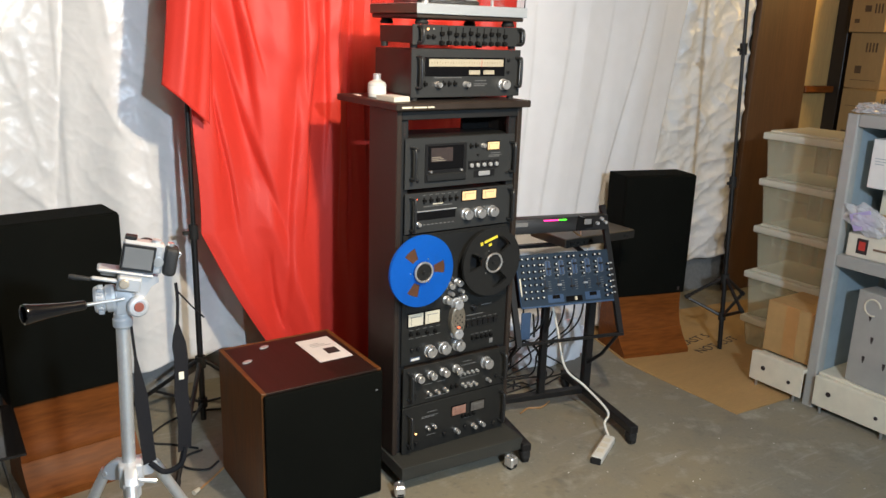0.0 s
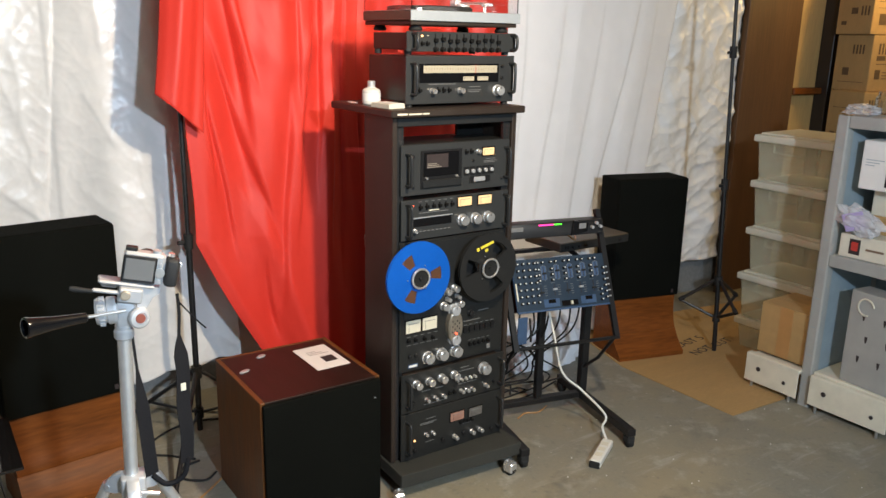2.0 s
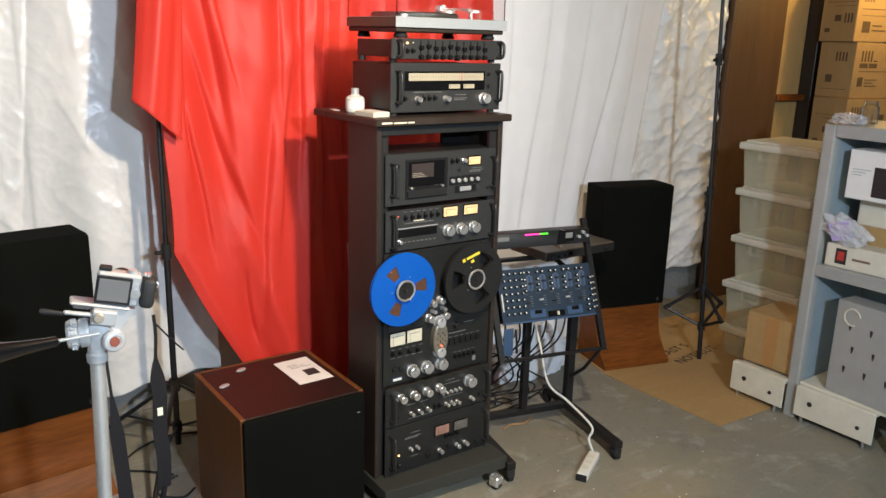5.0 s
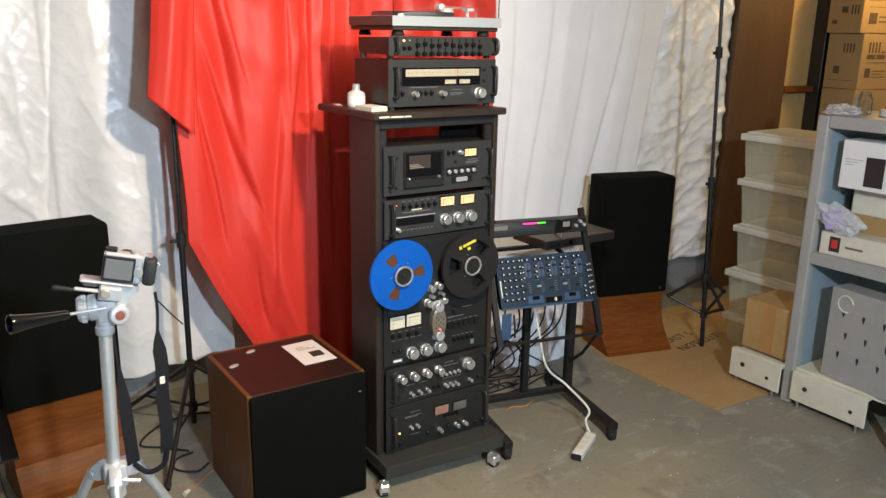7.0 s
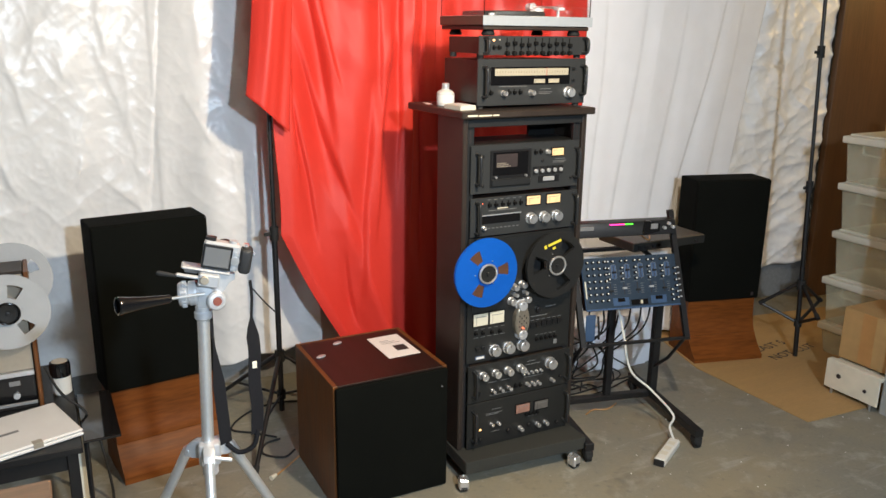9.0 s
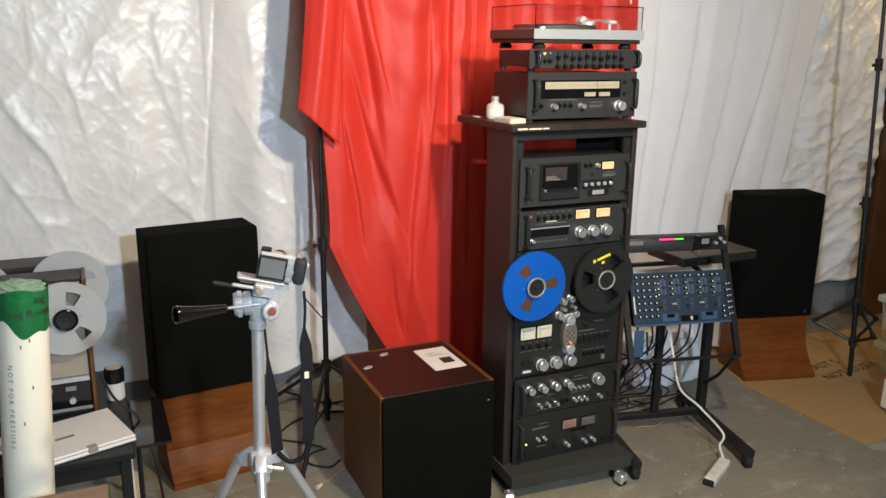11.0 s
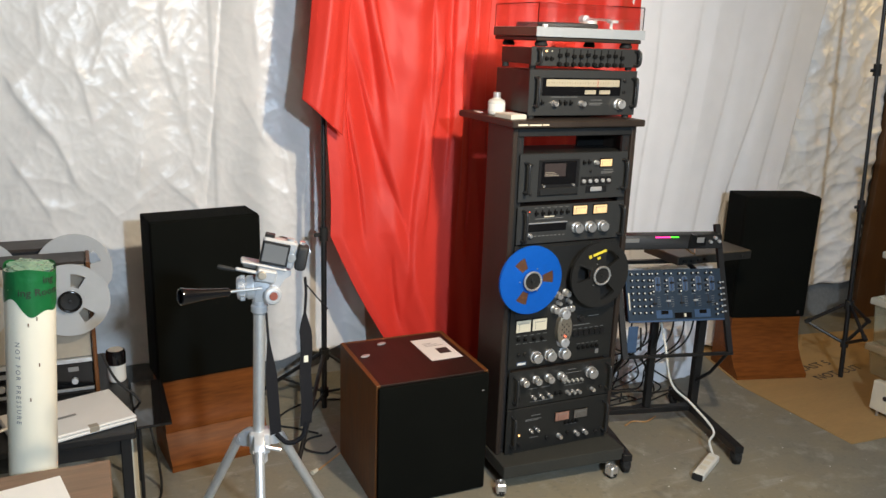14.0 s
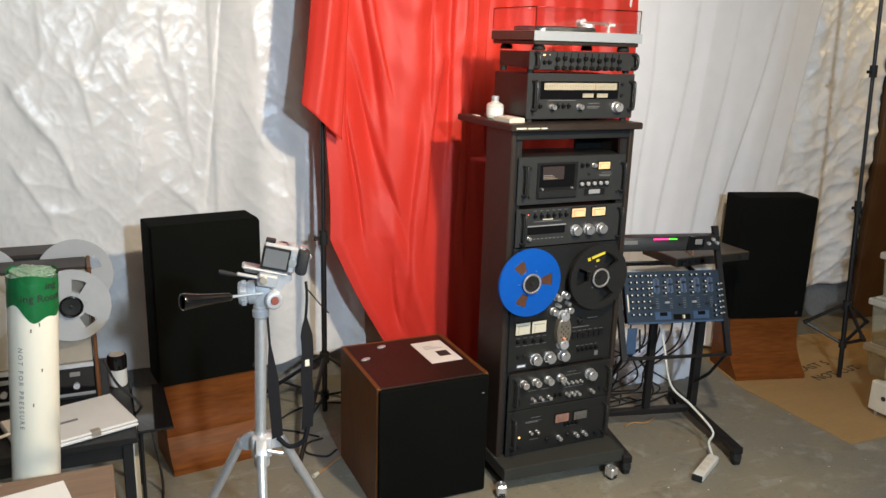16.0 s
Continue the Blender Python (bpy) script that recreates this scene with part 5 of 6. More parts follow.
mx = thing("dj_mixer", "dark blue-black rack mixer crowded with knobs and faders", "mixer", SM @ Matrix.Translation((0.052, -0.188, 0.583)) @ pose(0, 0, 0, -24, 0, 0))
W2, H2 = 0.232, 0.225
part("case", box(B(), (-W2 + 0.02, 0.003, 0.006), (W2 - 0.02, 0.085, H2 - 0.004), 0.003), "black_metal", mx)
part("face_plate", box(B(), (-W2, -0.003, 0), (W2, 0.003, H2), 0.0015), "mixer_blue", mx)
part("edge_strip", box(B(), (-W2, -0.005, -0.004), (W2, 0.004, 0.0035), 0.001), "mixer_edge", mx)
part("edge_strip", box(B(), (-W2 - 0.003, -0.005, 0), (-W2 - 0.0005, 0.004, H2), 0.001), "mixer_edge", mx)
kn = lathe(B(), [(0.0062, 0), (0.0058, 0.010), (0.0045, 0.013)], (0, 0, 0), (0, -1, 0), 10)
first = part("knob", kn, "rubber", mx)
first.location = (-W2 + 0.022, -0.003, H2 - 0.02)
# small white tip, its colour painting the highlight on each knob's cap
cap = part("glint_cap", lathe(B(), [(0.0034, 0.0128), (0.0032, 0.0150), (0.0015, 0.0156)], (0, 0, 0), (0, -1, 0), 10), "paper", first)


def mixer_knob(x, z):
    k = new("knob", first.data)
    k.parent = mx
    k.location = (x, -0.003, z)
    c = new("glint_cap", cap.data)
    c.parent = k


for i in range(4):
    for j in range(7):
        if i or j:
            mixer_knob(-W2 + 0.022 + 0.027 * i, H2 - 0.02 - 0.028 * j)
for ch in range(5):
    x = -0.115 + 0.064 * ch
    mixer_knob(x, H2 - 0.02)
    mixer_knob(x + 0.024, H2 - 0.02)
    part("fader_plate", box(B(), (x + 0.016, -0.0042, H2 - 0.095), (x + 0.040, -0.0028, H2 - 0.035), 0.0005), "mixer_edge", mx)
    part("fader_slot", box(B(), (x + 0.0265, -0.0048, H2 - 0.092), (x + 0.0295, -0.0040, H2 - 0.038)), "print_dark", mx)
    part("fader_cap", box(B(), (x + 0.020, -0.014, H2 - 0.072 + 0.008 * (ch % 3)), (x + 0.036, -0.0042, H2 - 0.064 + 0.008 * (ch % 3)), 0.001), "rubber", mx)
    for j in range(3):
        mixer_knob(x, H2 - 0.050 - 0.024 * j)
    part("fader_slot", box(B(), (x + 0.004, -0.0038, 0.060), (x + 0.007, -0.0028, 0.110)), "print_dark", mx)
    part("fader_cap", box(B(), (x - 0.004, -0.013, 0.072 + 0.010 * (ch % 2)), (x + 0.015, -0.003, 0.080 + 0.010 * (ch % 2)), 0.001), "silver_plastic" if ch % 2 else "rubber", mx)
for x0 in (-0.105, 0.075):
    pl = part("display_plate", box(B(), (x0, -0.0044, 0.012), (x0 + 0.075, -0.0028, 0.046), 0.0005), "mixer_edge", mx)
    part("display", box(B(), (x0 + 0.022, -0.0052, 0.028), (x0 + 0.056, -0.0042, 0.044)), "black_gloss", pl)
part("crossfader_plate", box(B(), (-0.02, -0.0042, 0.010), (0.06, -0.0028, 0.034), 0.0005), "black_gloss", mx)
part("fader_cap", box(B(), (0.022, -0.014, 0.014), (0.03, -0.004, 0.03), 0.001), "cream_print", mx)
for j in range(6):
    mixer_knob(W2 - 0.030, 0.03 + 0.026 * j)
    mixer_knob(W2 - 0.054, 0.022 + 0.022 * j) if j < 3 else None
    part("button", box(B(), (W2 - 0.016, -0.008, 0.03 + 0.026 * j), (W2 - 0.006, -0.003, 0.036 + 0.026 * j), 0.0005), "silver_plastic", mx)
for ch in range(5):
    x = -0.115 + 0.064 * ch
    for j in range(5):
        part("printed_tick", box(B(), (x + 0.020, -0.0036, 0.062 + 0.010 * j), (x + 0.034, -0.0029, 0.0638 + 0.010 * j)), "grey_print", mx)
    part("printed_frame", tube(B(), [(x + 0.016, -0.0034, H2 - 0.093), (x + 0.016, -0.0034, H2 - 0.037), (x + 0.028, -0.0034, H2 - 0.031), (x + 0.040, -0.0034, H2 - 0.037), (x + 0.040, -0.0034, H2 - 0.093), (x + 0.028, -0.0034, H2 - 0.099)], 0.0011, 6, True), "grey_print", mx)
    for j in range(3):
        part("printed_tick", box(B(), (x - 0.010, -0.0036, H2 - 0.0625 - 0.024 * j), (x + 0.010, -0.0029, H2 - 0.061 - 0.024 * j)), "grey_print", mx)
part("printed_bar", box(B(), (-W2 + 0.004, -0.0036, 0.05), (-W2 + 0.010, -0.0029, 0.125)), "cream_print", mx)
part("printed_bar", box(B(), (W2 - 0.006, -0.0036, 0.06), (W2 - 0.003, -0.0029, 0.12)), "cream_print", mx)

fx = thing("effects_unit", "black slanted audio unit with pink and green lit display", "audio unit", SM @ Matrix.Translation((0.03, -0.035, 0.858)))
bm = prism(B(), [(-0.05, 0.018), (0.08, 0.012), (0.10, 0.04), (0.02, 0.080), (-0.038, 0.080)], "yz", -0.232, 0.245)
bmesh.ops.bevel(bm, geom=bm.edges[:], offset=0.004, segments=2, affect="EDGES", profile=0.5)
part("body", bm, "black_metal", fx)
part("led_strip", box(B(), (-0.075, -0.049, 0.069), (-0.005, -0.040, 0.074), 0.001), "led_pink", fx)
part("led_strip", box(B(), (-0.003, -0.049, 0.069), (0.035, -0.040, 0.074), 0.001), "led_green", fx)
part("display", box(B(), (-0.215, -0.049, 0.050), (-0.15, -0.040, 0.068), 0.001), "grey_print", fx)
part("display", box(B(), (0.115, -0.0595, 0.048), (0.150, -0.0575, 0.072), 0.001), "grey_print", fx)
part("led", box(B(), (-0.228, -0.049, 0.054), (-0.222, -0.040, 0.060)), "led_red", fx)
part("side_wing", prism(B(), [(0.08, 0.02), (0.16, 0.035), (0.16, 0.07), (0.09, 0.086)], "xz", -0.058, -0.045), "black_gloss", fx)
for x, z in ((0.205, 0.068), (0.225, 0.052), (0.185, 0.05)):
    part("knob", rod(B(), (x, -0.060, z), (x, -0.045, z), 0.007), "silver_plastic", fx)

ub = thing("flat_audio_box", "flat bronze-grey electronics box on the stand's arm", "audio unit", pose(1.035, 0.415, 0.733))
part("case", box(B(), (-0.225, -0.12, 0.002), (0.225, 0.14, 0.045), 0.004), "box_brown", ub)
part("front_panel", box(B(), (-0.223, -0.124, 0.004), (0.223, -0.1195, 0.043), 0.001), "panel", ub)
for x in (-0.15, -0.11, -0.07, 0.16):
    part("knob", rod(B(), (x, -0.136, 0.022), (x, -0.124, 0.022), 0.007), "rubber", ub)
part("button", box(B(), (-0.20, -0.127, 0.014), (-0.175, -0.1238, 0.030)), "black_gloss", ub)


def cable(name, pts, r, mat, label, steps=8):
    return single(name, tube(B(), smooth_path(pts, steps), r, 6), mat, label, "cable")


def loc(u, v, z):
    return tuple(SM @ Vector((u, v, z)))


rng = random.Random(5)
cable("power_cable", [loc(0.02, -0.05, 0.60), loc(0.03, -0.13, 0.45), loc(0.06, -0.17, 0.28), loc(0.15, -0.20, 0.19), loc(0.20, -0.32, 0.12), (0.70, -0.155, 0.07), (0.698, -0.185, 0.025)], 0.0052, "cable_white", "white power cable hanging down to the power strip")
for k in range(9):
    u = -0.20 + 0.05 * k
    e = rng.uniform(-0.22, 0.2)
    cable("audio_cable", [loc(u, -0.06, 0.60), loc(u + rng.uniform(-0.03, 0.03), -0.04, 0.42), loc(e, 0.06 + rng.uniform(0, 0.08), 0.20 + rng.uniform(0, 0.08)), loc(e + rng.uniform(-0.2, 0.2), 0.14, 0.115), loc(rng.uniform(-0.25, 0.1), 0.10 + rng.uniform(-0.05, 0.1), 0.10)], 0.0042, "rubber", "black audio cable hanging in loops under the mixer")
for k in range(4):
    cable("floor_cable", [(0.36 + 0.05 * k, 0.30, 0.45 - 0.05 * k), (0.40 + 0.05 * k, 0.33, 0.20), (0.5 + 0.04 * k, 0.36 + 0.04 * k, 0.02), (0.72, 0.36 + 0.05 * k, 0.008), (0.95 - 0.1 * k, 0.42, 0.008)], 0.004, "rubber", "black cable trailing on the floor behind the rack")
cable("orange_cable", [(0.52, 0.20, 0.006), (0.58, 0.22, 0.008), (0.64, 0.20, 0.006), (0.72, 0.23, 0.006)], 0.004, "parcel_tape", "orange-brown cable lying on the floor")
cable("black_lead", [loc(-0.13, -0.20, 0.56), loc(-0.13, -0.215, 0.50), loc(-0.128, -0.214, 0.46)], 0.005, "rubber", "short black lead hanging below the mixer")
cable("top_cable", [loc(0.10, 0.10, 0.87), loc(0.20, 0.12, 0.83), loc(0.28, 0.16, 0.785), loc(0.36, 0.30, 0.780)], 0.004, "parcel_tape", "thin tan cable lying over the electronics box")

ps = thing("power_strip", "white plastic power strip lying on the concrete floor", "power strip", pose(0.605, -0.249, 0.0, 0, 0, 30))
part("housing", box(B(), (-0.105, -0.024, 0.0), (0.105, 0.024, 0.034), 0.006), "cable_white", ps)
part("end_cap", box(B(), (-0.112, -0.022, 0.001), (-0.104, 0.022, 0.031), 0.003), "rubber", ps)
for k in range(3):
    part("socket", box(B(), (-0.06 + 0.05 * k, -0.014, 0.0335), (-0.03 + 0.05 * k, 0.014, 0.0348), 0.001), "ivory_plastic", ps)


# ---------------------------------------------------------------- light stands
def light_stand(x, y, height, feet, collar_z, clips, label, rx=0, ry=0, folded=False):
    s = thing("light_stand", label, "light stand", pose(x, y, 0, rx, ry, 0), "pair of light stands")
    part("lower_tube", rod(B(), (0, 0, 0.005 if folded else 0.03), (0, 0, clips[0]), 0.0125), "black_metal", s)
    part("upper_tube", rod(B(), (0, 0, clips[0]), (0, 0, height), 0.0095), "black_metal", s)
    for z in clips:
        c = part("collar", rod(B(), (0, 0, z - 0.03), (0, 0, z + 0.03), 0.0185), "rubber", s)
        part("wing_screw", box(B(), (-0.045, -0.006, z - 0.010), (-0.015, 0.006, z + 0.006), 0.003), "rubber", c)
    part("leg_collar", rod(B(), (0, 0, collar_z - 0.025), (0, 0, collar_z + 0.025), 0.022), "rubber", s)
    low = 0.20 if folded else 0.11
    part("lower_collar", rod(B(), (0, 0, low - 0.02), (0, 0, low + 0.02), 0.020), "rubber", s)
    for fx_, fy in feet:
        f = Vector((fx_ - x, fy - y, 0.29 if folded else 0.01))
        top_ = Vector((0, 0, collar_z)) + Vector((f.x, f.y, 0)).normalized() * 0.02
        leg = part("leg", rod(B(), top_, f, 0.0095, seg=10), "black_metal", s)
        part("strut", rod(B(), (0, 0, low), top_.lerp(f, 0.97 if folded else 0.55), 0.009 if folded else 0.006, seg=8), "black_metal", s)
        part("leg_tip", rod(B(), f - (f - top_).normalized() * 0.03, f, 0.0125, seg=10), "rubber", leg)
    return s


light_stand(-0.757, 0.815, 2.43, ((-1.00, 0.36), (-0.36, 0.72), (-1.05, 1.08)), 0.30, (0.873, 1.60), "black telescopic light stand holding the red drape")
light_stand(2.01, 0.265, 2.43, ((1.89, 0.43), (2.21, 0.285), (1.93, 0.08)), 0.42, (0.96, 1.655), "black telescopic light stand with half-folded legs beside wrinkled sheeting", -2.0, -1.5, True)
single("crossbar", rod(B(), (-0.80, CLOTH_Y + 0.012, 2.41), (2.16, CLOTH_Y + 0.09, 2.41), 0.012), "black_metal", "black backdrop crossbar carrying the cloth drapes", "crossbar")

# ---------------------------------------------------------------- camera on tripod
TRIPOD = pose(-1.338, -0.755, 0, 0, 0, -11.5)
tp = thing("tripod", "silver aluminium camera tripod with pan handle", "tripod", TRIPOD)
part("column", rod(B(), (-0.026, 0, 0.70), (-0.0141, 0, 1.106), 0.0138, seg=28), "aluminium", tp)
part("collar", lathe(B(), [(0.0165, 0), (0.0195, 0.004), (0.0195, 0.018), (0.0165, 0.022), (0.0165, 0.030)], (-0.0141, 0, 1.094), (0, 0, 1), 28), "silver_plastic", tp)
bm = box(B(), (-0.046, -0.026, 0.735), (0.004, 0.024, 0.790), 0.007)
part("shoulder", bm, "silver_plastic", tp)
part("lower_sleeve", lathe(B(), [(0.016, 0.0), (0.019, 0.004), (0.019, 0.028), (0.016, 0.034)], (-0.022, 0, 0.702), (0, 0, 1), 24), "silver_plastic", tp)
for a in (270, 150, 30):
    q = Vector((math.cos(radians(a)), math.sin(radians(a)), 0))
    bm = B()
    prism(bm, [(0.014, 0.745), (0.014, 0.790), (0.034, 0.788), (0.052, 0.776), (0.064, 0.756), (0.060, 0.742), (0.040, 0.748)], "xz", -0.013, 0.013)
    bmesh.ops.bevel(bm, geom=bm.edges[:], offset=0.004, segments=2, affect="EDGES", profile=0.5)
    bmesh.ops.rotate(bm, cent=(0, 0, 0), matrix=Matrix.Rotation(radians(a), 3, "Z"), verts=bm.verts[:])
    bmesh.ops.translate(bm, vec=(-0.022, 0, 0), verts=bm.verts[:])
    hinge = part("hinge", bm, "silver_plastic", tp)
    n = Vector((-q.y, q.x, 0))
    pin = Vector((-0.022, 0, 0.758)) + q * 0.052
    part("hinge_pin", rod(B(), pin - n * 0.0155, pin + n * 0.0155, 0.005, seg=12), "chrome", hinge)
    top_, bot = Vector((-0.022, 0, 0.760)) + q * 0.056, Vector((-0.022, 0, 0.012)) + q * 0.44
    mid = top_.lerp(bot, 0.52)
    leg = part("leg", rod(B(), top_, mid, 0.0118, seg=20), "aluminium", tp)
    part("lower_leg", rod(B(), mid, bot, 0.0095, seg=16), "aluminium", leg)
    part("leg_lock", rod(B(), mid - (bot - top_) * 0.02, mid + (bot - top_) * 0.04, 0.015, seg=20), "rubber", leg)
    part("foot", rod(B(), bot, bot - Vector((0, 0, 0.012)), 0.015), "rubber", leg)
part("crank", tube(B(), [(-0.034, -0.034, 0.768), (-0.006, -0.044, 0.764), (0.028, -0.040, 0.753)], 0.0048), "chrome", tp)
head = new("pan_head")
head.parent = tp
part("head_body", box(B(), (-0.029, -0.016, 1.118), (0.014, 0.022, 1.180), 0.011), "silver_plastic", head)
drum = part("tilt_drum", lathe(B(), [(0.020, 0.0), (0.026, 0.003), (0.028, 0.008), (0.028, 0.020), (0.0245, 0.022), (0.0245, 0.025), (0.028, 0.027), (0.028, 0.038), (0.025, 0.043), (0.015, 0.044)], (-0.020, 0.0, 1.158), (-1, 0.05, -0.06), 36), "silver_plastic", head)
for k in range(18):
    a = 2 * math.pi * k / 18
    part("grip_rib", box(B(), (-0.056, 0.0282 * math.cos(a) - 0.0018, 1.156 + 0.0282 * math.sin(a) - 0.0018), (-0.046, 0.0282 * math.cos(a) + 0.0018, 1.156 + 0.0282 * math.sin(a) + 0.0018), 0.0005), "silver_plastic", drum)
AX = Vector((0.30, -0.95, 0.05)).normalized()
disc = part("side_disc", lathe(B(), [(0.0205, 0), (0.0215, 0.004), (0.0215, 0.013), (0.0185, 0.017), (0.0125, 0.018), (0.0115, 0.0165)], Vector((0.0140, -0.010, 1.1405)), AX, 36), "silver_plastic", head)
part("red_cap", lathe(B(), [(0.0100, 0.0), (0.0095, 0.0030), (0.004, 0.0034)], Vector((0.0140, -0.010, 1.1405)) + AX * 0.016, AX, 24), material("rust_red_cap", (0.20, 0.05, 0.03), 0.5), disc)
part("tilt_arm", prism(B(), [(0.008, 1.172), (0.026, 1.150), (0.036, 1.162), (0.046, 1.178), (0.060, 1.186), (0.060, 1.197), (0.018, 1.204)], "xz", -0.010, 0.022), "silver_plastic", head)
part("pan_handle", rod(B(), (-0.0064, -0.028, 1.1623), (-0.082, -0.032, 1.1578), 0.0034), "chrome", head)
part("handle_grip", lathe(B(), [(0.006, 0), (0.0095, 0.004), (0.0105, 0.03), (0.0135, 0.07), (0.0180, 0.106), (0.0195, 0.112), (0.0195, 0.118), (0.0155, 0.119), (0.0140, 0.108)], (-0.078, -0.032, 1.158), (-0.1, -0.055, 0.010), 28), "black_gloss", head)
TILT = pose(0.0, 0.0, 1.200, 0, 13, 0)
for name, lo, hi, mat in (("top_plate", (-0.057, -0.016, 0.007), (0.050, 0.030, 0.0135), "silver_plastic"), ("plate_frame", (-0.066, -0.030, -0.008), (0.020, -0.018, -0.001), "silver_plastic"),
                          ("clamp_block", (-0.017, -0.033, -0.022), (0.028, 0.030, 0.0066), "silver_plastic"), ("plate_frame", (-0.050, 0.014, -0.008), (-0.0175, 0.026, 0.0066), "silver_plastic")):
    ob = part(name, box(B(), lo, hi, 0.003), mat, head)
    ob.matrix_basis = TILT
ob = part("plate_screw", lathe(B(), [(0.0098, 0), (0.0098, 0.004), (0.008, 0.006), (0.004, 0.0062)], (-0.0045, -0.0332, -0.006), (0, -1, 0), 24), "beige_plate", head)
ob.matrix_basis = TILT
part("tilt_lever", lathe(B(), [(0.0036, 0), (0.0042, 0.006), (0.0058, 0.036), (0.0040, 0.042)], (-0.0637, -0.024, 1.207), (-0.95, -0.1, 0.26), 16), "rubber", head)

cm = thing("digital_camera", "small silver and black digital camera mounted on a tripod", "camera", TRIPOD @ pose(0.036, 0.004, 1.2065, 0, 12, -4))
part("body", box(B(), (-0.050, -0.016, 0.0), (0.030, 0.016, 0.064), 0.005), "silver_plastic", cm)
part("hand_grip", box(B(), (0.0305, -0.022, 0.0), (0.058, 0.026, 0.060), 0.010), "leather", cm, "black leather-grained grip")
part("screen_frame", box(B(), (-0.049, -0.0205, 0.003), (0.0145, -0.0162, 0.058), 0.002), "black_metal", cm)
part("screen", box(B(), (-0.0445, -0.0215, 0.009), (0.010, -0.0204, 0.052), 0.0005), "lcd", cm)
part("control_wheel", lathe(B(), [(0.010, 0), (0.010, 0.003), (0.005, 0.0035)], (0.0215, -0.0162, 0.028), (0, -1, 0), 20), "chrome", cm)
for z in (0.010, 0.045):
    part("button", rod(B(), (0.0215, -0.0185, z), (0.0215, -0.0162, z), 0.0035), "silver_plastic", cm)
part("flash", box(B(), (-0.048, -0.010, 0.064), (-0.025, 0.010, 0.072), 0.002), "black_metal", cm)
part("mode_dial", rod(B(), (0.012, 0, 0.064), (0.012, 0, 0.070), 0.009), "silver_plastic", cm)
part("shutter_button", rod(B(), (0.040, 0.006, 0.060), (0.040, 0.006, 0.066), 0.007), "chrome", cm)
part("lens", rod(B(), (-0.005, 0.016, 0.032), (-0.005, 0.052, 0.032), 0.026, seg=32), "black_metal", cm)
part("strap_ring", tube(B(), [(0.058, 0.004, 0.050), (0.063, 0.003, 0.046), (0.060, 0.002, 0.040)], 0.0015), "chrome", cm)


def band(pts, w, t):
    """A flat strap along points, its width across x."""
    bm = B()
    rings = []
    for p in pts:
        x, y, z, k = p
        rings.append([bm.verts.new((x + sx * w * k / 2, y + sy * t / 2 + sx * w * k * 0.2, z)) for sx, sy in ((-1, -1), (1, -1), (1, 1), (-1, 1))])
    for a, b in zip(rings, rings[1:]):
        for k in range(4):
            bm.faces.new((a[k], a[(k + 1) % 4], b[(k + 1) % 4], b[k]))
    bm.faces.new(rings[0][::-1])
    bm.faces.new(rings[-1])
    return bm


sp = part("neck_strap", band([(-0.0 + 0.002 * math.sin(k), 0.0, -0.0225 * k, 0.22 if k < 5 else min(1, 0.3 + 0.35 * (k - 4))) for k in range(18)], 0.032, 0.0025), "strap", cm)
sp.matrix_basis = cm.matrix_basis.inverted() @ Matrix.Translation((-1.247, -0.773, 1.178))
sl = part("strap_logo", box(B(), (-0.006, -0.0045, -0.215), (0.005, -0.0022, -0.198), 0.0005), "cream_print", sp)
sb = part("neck_strap", tube(B(), smooth_path([(0, 0, -0.375), (-0.012, 0.0, -0.415), (-0.045, 0.01, -0.430), (-0.072, 0.02, -0.405)], 6), 0.006), "strap", cm)
sb.matrix_basis = sp.matrix_basis.copy()
sd = part("neck_strap", band([(-0.072 - 0.0012 * k, 0.022, -0.405 + 0.0225 * k, 1.0 if k < 8 else max(0.2, 1.0 - 0.2 * (k - 7))) for k in range(17)], 0.030, 0.0025), "strap", cm)
sd.matrix_basis = sp.matrix_basis.copy()
part("thin_cord", tube(B(), smooth_path([(0.004, 0, -0.02), (0.03, -0.01, -0.055), (0.055, 0.0, -0.085)], 5), 0.0016), "strap", sp)

# ---------------------------------------------------------------- left corner
desk = thing("desk", "brown laminate desk at the room's front", "desk", pose(-1.70, -0.68, 0))
part("desk_top", box(B(), (-0.95, -0.62, 0.715), (0.0, 0.0, 0.74), 0.003), "desk", desk)
for x in (-0.92, -0.04):
    for y in (-0.58, -0.04):
        part("leg", box(B(), (x - 0.02, y - 0.02, 0), (x + 0.02, y + 0.02, 0.715), 0.003), "desk", desk)
single("paper_sheet", box(B(), (-0.148, -0.105, 0), (0.148, 0.105, 0.001)), "paper", "blank white sheet of paper lying on the desk", "paper", pose(-1.93, -0.855, 0.7402, 0, 0, 12))
pipe = thing("pvc_pipe", "white plastic drain pipe standing upright with green tape", "pipe", pose(-1.926, -0.43, 0, 0.5, 4.0, 0))
bm = lathe(B(), [(0.0572, 0.0), (0.0572, 1.158), (0.0512, 1.158), (0.0512, 0.01)], (0, 0, 0), (0, 0, 1), 48)
part("tube", bm, "pvc", pipe)
bm = B()
rows_, seg = 14, 72
vs = []
